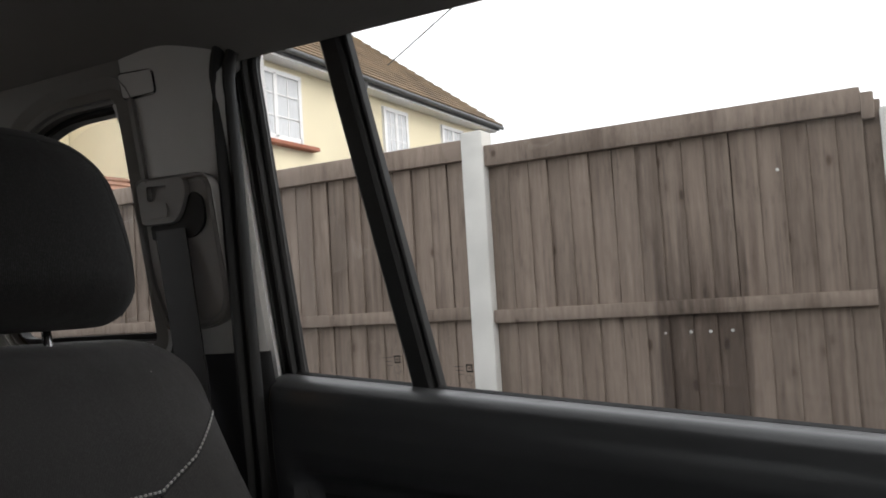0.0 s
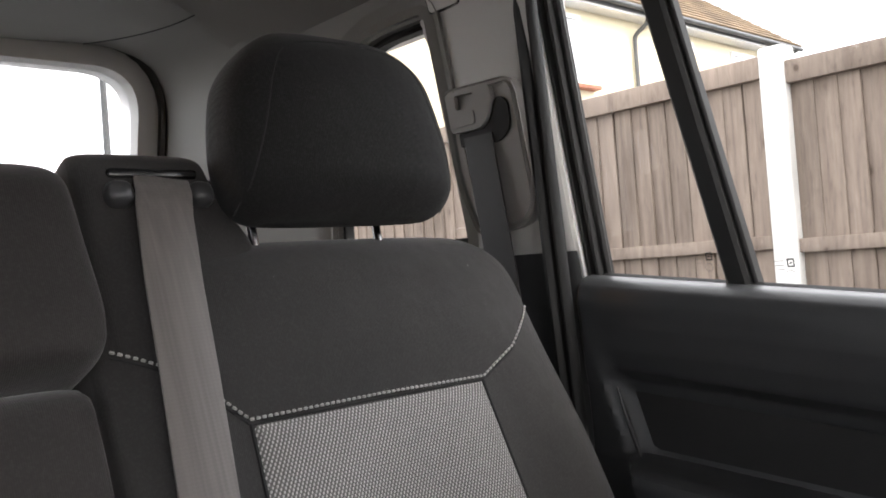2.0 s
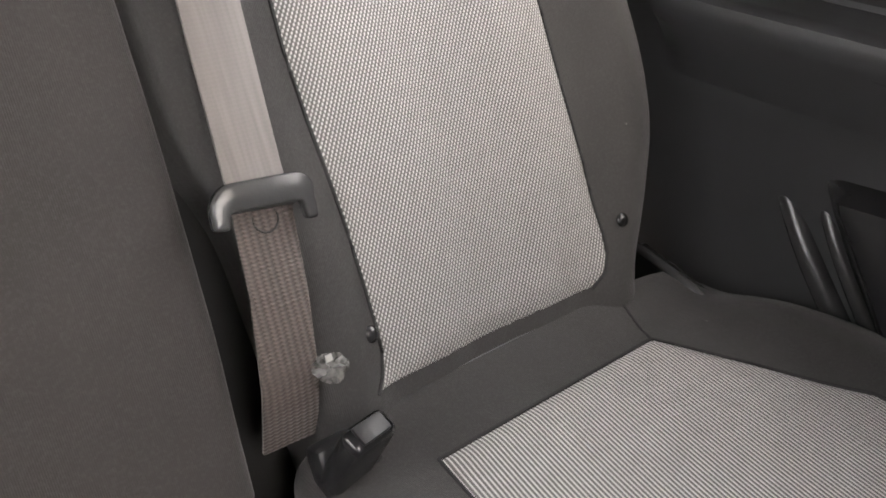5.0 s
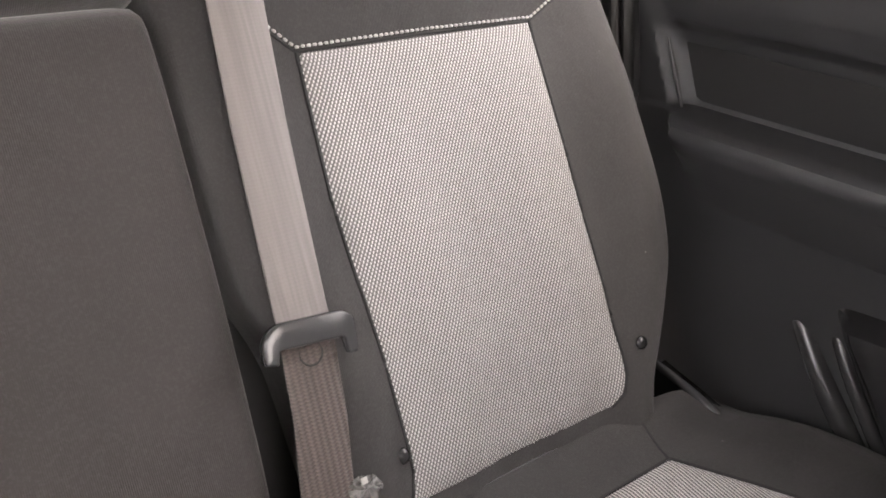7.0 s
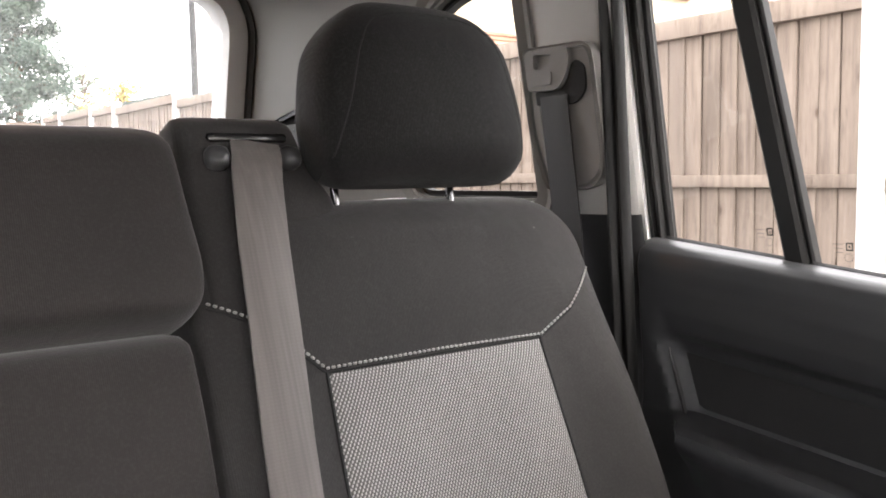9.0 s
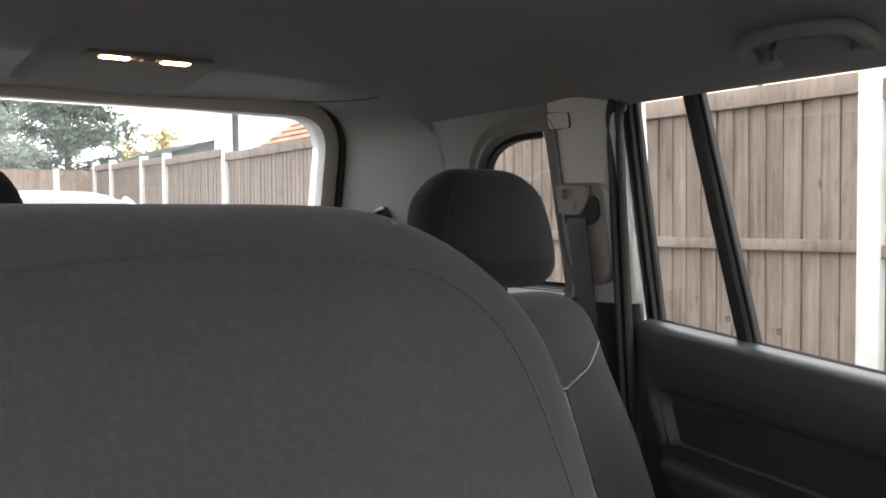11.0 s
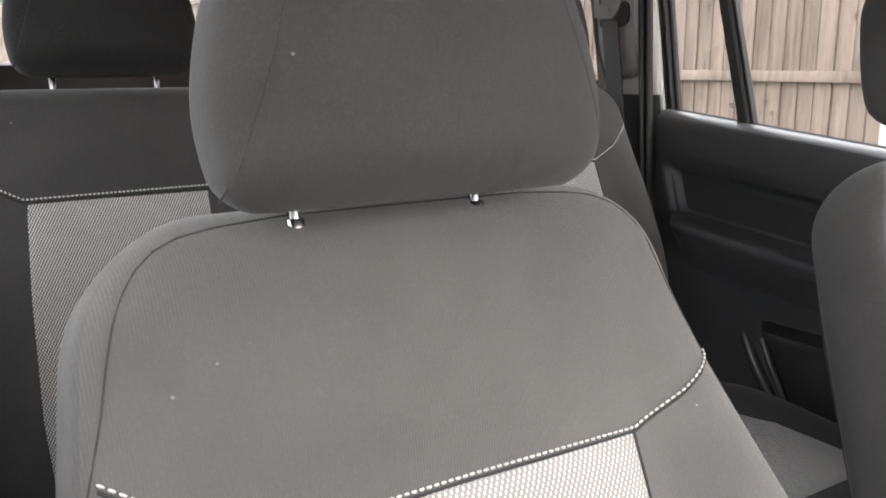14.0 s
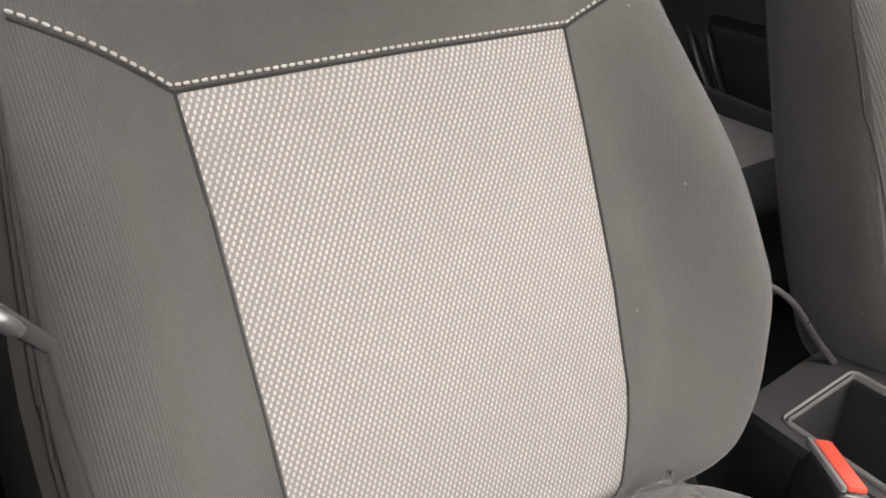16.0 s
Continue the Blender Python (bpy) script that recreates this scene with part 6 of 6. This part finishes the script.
part("soffit", box(9.05, 19.0, 8.70, 9.02, 5.40, 5.44), FRAME_WHITE, house)
part("gutter", tube([(9.05, 8.60, 5.53), (14.0, 8.60, 5.51), (19.1, 8.60, 5.50)], 0.050, 10), GUTTER_GREY, house)
part("downpipe", tube(bend([(13.15, 8.62, 5.5), (13.15, 8.66, 5.3), (13.12, 8.93, 5.12), (13.12, 8.93, 0.1)], 0.08), 0.04, 8), GUTTER_GREY, house)
tiled_roof([(9.0, 8.58, 5.56), (19.1, 8.58, 5.56), (16.2, 12.2, 8.5), (9.0, 12.2, 8.5)], 22, ROOF_BROWN, "roof", house)
tiled_roof([(19.1, 8.58, 5.56), (19.1, 15.8, 5.56), (16.2, 12.3, 8.5), (16.2, 12.2, 8.5)], 22, ROOF_BROWN, "roof", house)
tiled_roof([(19.1, 15.8, 5.56), (9.0, 15.8, 5.56), (9.0, 12.3, 8.5), (16.2, 12.3, 8.5)], 12, ROOF_BROWN, "roof", house)
wing = thing("house", "cream rendered house wing beside the larger house", "house")
part("wall", box(6.2, 9.28, 12.0, 15.4, 0.0, 5.6), RENDER_WALL, wing)
tiled_roof([(6.0, 11.7, 5.6), (9.29, 11.7, 5.6), (9.29, 13.7, 7.0), (6.0, 13.7, 7.0)], 14, ROOF_BROWN, "roof", wing)
house_window(wing, 7.0, 8.2, 4.0, 5.0, 12.0)

garage = thing("garage", "low outbuilding with a terracotta tiled hipped roof", "outbuilding")
part("wall", box(5.0, 9.0, 9.2, 11.6, 0.0, 2.35), RENDER_WALL, garage)
GA = [(4.72, 8.75, 2.30), (9.2, 8.75, 2.30), (9.2, 11.9, 2.30), (4.72, 11.9, 2.30)]
GR = [(5.95, 10.3, 3.40), (9.2, 10.3, 3.42)]
tiled_roof([GA[0], GA[1], GR[1], GR[0]], 12, ROOF_RED, "roof", garage)
tiled_roof([GA[3], GA[0], GR[0], GR[0]], 12, ROOF_RED, "roof", garage)
tiled_roof([GA[2], GA[3], GR[0], GR[1]], 12, ROOF_RED, "roof", garage)
part("hip", tube([Vector(GA[0]) + Vector((0, 0, 0.05)), Vector(GR[0]) + Vector((0, 0, 0.05))], 0.07, 8), ROOF_RED, garage)

shed = thing("shed", "long shed with a dark felt roof behind the fence", "shed")
part("wall", box(7.0, 8.7, 25.0, 30.0, 0.0, 2.7), GUTTER, shed)
tiled_roof([(6.6, 24.4, 2.95), (8.85, 24.4, 3.65), (8.85, 31, 3.75), (6.6, 31, 2.95)], 6, ROOF_GREEN, "roof", shed)
part("gable", plate([(6.6, 2.4), (8.85, 2.4), (8.85, 3.65), (6.6, 2.95)], [], lambda x, z: Vector((x, 24.5, z)), (0, 0.1, 0)), ROOF_GREEN, shed)

mast = single("pole", tube([(8.5, 22.0, 0.0), (8.5, 22.0, 4.5), (8.48, 22.0, 9.0)], lambda k: 0.11 - 0.03 * k, 10), GUTTER, "tall dark utility pole", "pole")
wire = single("cable", tube([(13.8, 8.55, 5.9), (12.6, 4.0, 7.6), (11.2, -2.0, 9.6), (9.8, -10.0, 11.6)], 0.012, 5), GUTTER, "thin overhead cable to the house", "cable")


# ---------------------------------------------------------------- trees
def tree(name, label, x, y, h, w, trunk_h, mat, n, leaf, shape, seed):
    rg = random.Random(seed)
    t = thing(name, label, "tree", pose(x, y, 0))
    part("trunk", tube([(0, 0, 0), (0.05, 0, h * 0.4), (0, 0.05, h * 0.9)], lambda k: 0.16 * (1 - 0.8 * k) * w / 2.5, 8), BARK, t)
    br = bmesh.new()
    verts, faces = [], []
    limbs = 46
    for i in range(limbs):
        k = i / limbs
        z = trunk_h + (h - trunk_h) * k
        a = i * 2.4 + rg.uniform(-0.4, 0.4)
        r = w * shape(k) * rg.uniform(0.7, 1.1)
        tip = Vector((math.cos(a) * r, math.sin(a) * r, z + rg.uniform(-0.3, 0.5)))
        root = Vector((0, 0, max(0.3, z - 0.3)))
        tube([root, root.lerp(tip, 0.5) + Vector((0, 0, 0.1)), tip], lambda q: 0.035 * (1 - 0.8 * q), 5, br)
        for j in range(n // limbs):
            q = rg.random() ** 0.6
            c = root.lerp(tip, q) + Vector((rg.gauss(0, 0.16 * w * 0.5), rg.gauss(0, 0.16 * w * 0.5), rg.gauss(0, 0.13 * w * 0.5)))
            d1 = Vector((rg.gauss(0, 1), rg.gauss(0, 1), rg.gauss(0, 0.7))).normalized() * leaf * rg.uniform(0.6, 1.4)
            d2 = d1.cross(Vector((rg.gauss(0, 1), rg.gauss(0, 1), rg.gauss(0, 1)))).normalized() * leaf * 0.45
            b = len(verts)
            verts += [c - d1, c + d2, c + d1, c - d2]
            faces.append((b, b + 1, b + 2, b + 3))
    part("limbs", br, BARK, t)
    me = bpy.data.meshes.new("crown")
    me.from_pydata(verts, [], faces)
    me.materials.append(mat)
    cr = new("crown", me)
    cr.parent = t


cone = lambda k: (1 - k) ** 0.8 * 0.95 + 0.06
ball = lambda k: math.sin(math.pi * (0.15 + 0.8 * k)) * (0.9 + 0.2 * math.sin(11 * k))
tree("conifer_tree", "tall dense dark green conifer", 4.6, 24.0, 8.6, 2.2, 0.6, LEAF_DARK, 46000, 0.065, cone, 3)
tree("conifer_tree", "tall dense dark green conifer", 2.0, 26.0, 10.0, 2.6, 0.6, LEAF_DARK, 46000, 0.07, cone, 4)
tree("spruce_tree", "pale blue-green spruce before the dark conifers", 2.3, 19.5, 5.0, 1.5, 0.4, LEAF_BLUE, 30000, 0.045, cone, 5)
tree("autumn_tree", "sparse tree with yellowing leaves", 9.4, 31.0, 4.4, 2.3, 1.2, LEAF_YELLOW, 1600, 0.12, ball, 6)
tree("autumn_tree", "sparse tree with yellowing leaves", 8.6, 33.0, 5.2, 1.5, 2.0, LEAF_PALE, 500, 0.12, ball, 8)

# ---------------------------------------------------------------- parked white car behind
pc = thing("car", "white parked hatchback facing the tailgate", "car", pose(1.18, 8.2, 0.0))


def car_ring(y, z0, z1, hw, tw):
    return [Vector((x, y, z)) for x, z in ((-hw, z0), (-hw - 0.01, z0 + 0.3), (-hw, z1 - 0.12), (-hw + 0.05, z1 - 0.03), (-tw * 0.5, z1), (0, z1 + 0.01), (tw * 0.5, z1), (hw - 0.05, z1 - 0.03), (hw, z1 - 0.12), (hw + 0.01, z0 + 0.3), (hw, z0))]


part("body", loft([car_ring(-2.15, 0.30, 0.72, 0.74, 1.0), car_ring(-2.05, 0.24, 0.86, 0.83, 1.1), car_ring(-1.6, 0.22, 0.98, 0.88, 1.2), car_ring(-1.0, 0.22, 1.08, 0.90, 1.3), car_ring(1.4, 0.22, 1.10, 0.90, 1.3), car_ring(1.95, 0.24, 1.06, 0.86, 1.2), car_ring(2.05, 0.3, 0.9, 0.80, 1.1)]), PAINT, pc)


def top_ring(y, z, hw, zb, hb):
    return [Vector((x, y, q)) for x, q in ((-hb, zb), (-hw - 0.03, z - 0.12), (-hw, z - 0.04), (-hw * 0.7, z), (0, z + 0.012), (hw * 0.7, z), (hw, z - 0.04), (hw + 0.03, z - 0.12), (hb, zb))]


part("roof", loft([top_ring(-0.28, 1.52, 0.58, 1.40, 0.64), top_ring(0.2, 1.585, 0.62, 1.43, 0.68), top_ring(0.9, 1.58, 0.62, 1.43, 0.68), top_ring(1.6, 1.52, 0.58, 1.38, 0.64)]), PAINT, pc)
ws = bmesh.new()
loft([[Vector((x, y, z)) for x, y, z in ((-0.76 * k1, yy, zz), (0, yy - 0.06, zz + 0.005), (0.76 * k1, yy, zz), (0.74 * k1, yy + 0.03, zz - 0.01), (0, yy - 0.03, zz - 0.01), (-0.74 * k1, yy + 0.03, zz - 0.01))] for yy, zz, k1 in ((-1.12, 1.05, 1.0), (-0.7, 1.30, 0.90), (-0.30, 1.505, 0.79))], bm=ws)
part("windscreen", ws, CAR_GLASS, pc, "dark windscreen")
for s in (-1, 1):
    part("screen_pillar", tube([(s * 0.83, -1.12, 1.05), (s * 0.74, -0.7, 1.30), (s * 0.62, -0.28, 1.50)], 0.035, 8), PAINT, pc)
    part("side_window", loft([[Vector((s * (x + d), y, z)) for x, y, z in ((0.84, -0.95, 1.07), (0.66, -0.25, 1.44), (0.67, 1.2, 1.44), (0.84, 1.4, 1.09))] for d in (0.0, 0.012)]), CAR_GLASS, pc, "dark side window")
    mir = part("door_mirror", Pad([(0, -0.10, 0.10), (0.07, -0.11, 0.11), (0.14, -0.09, 0.09)], 0.04, 0.07, 0.05, 0.05, 0.05, 0.05, 3).mesh(16, 16), PAINT, pc, "white door mirror")
    mir.location = (s * 1.01, -0.78, 1.10)
    part("mirror_arm", tube([(s * 0.86, -0.80, 1.09), (s * 0.96, -0.80, 1.13)], 0.025, 6), PLASTIC, mir).matrix_parent_inverse = mir.matrix_basis.inverted()
    part("headlight", loft([[Vector((s * x, y, z)) for x, y, z in ((0.50, -2.13 + e, 0.70), (0.55, -2.10 + e, 0.82), (0.80, -1.86 + e, 0.86), (0.84, -1.92 + e, 0.74))] for e in (-0.01, 0.05)]), CHROME, pc, "clear headlight")
    for y in (-1.35, 1.3):
        ring = [[Vector((s * 0.78 + a, y + 0.31 * r * math.cos(t), 0.31 + 0.31 * r * math.sin(t))) for a, r in ((-0.1, 0.62), (-0.1, 0.95), (0.0, 1.0), (0.1, 0.95), (0.1, 0.62))] for t in [2 * math.pi * i / 24 for i in range(24)]]
        wh = part("wheel", loft(ring + ring[:1], caps=False), TYRE, pc)
        part("rim", loft([[Vector((s * 0.78 + a, y + 0.2 * math.cos(t) * q, 0.31 + 0.2 * math.sin(t) * q)) for t in [2 * math.pi * i / 20 for i in range(20)]] for a, q in ((-0.08, 1.0), (0.0, 0.7), (0.08, 1.0))]), STEEL, wh)
part("grille", box(-0.45, 0.45, -2.17, -2.12, 0.42, 0.62, 0.01), PLASTIC, pc)
part("wiper", tube([(-0.6, -1.16, 1.075), (0.1, -1.13, 1.085)], 0.012, 6), PLASTIC, pc)
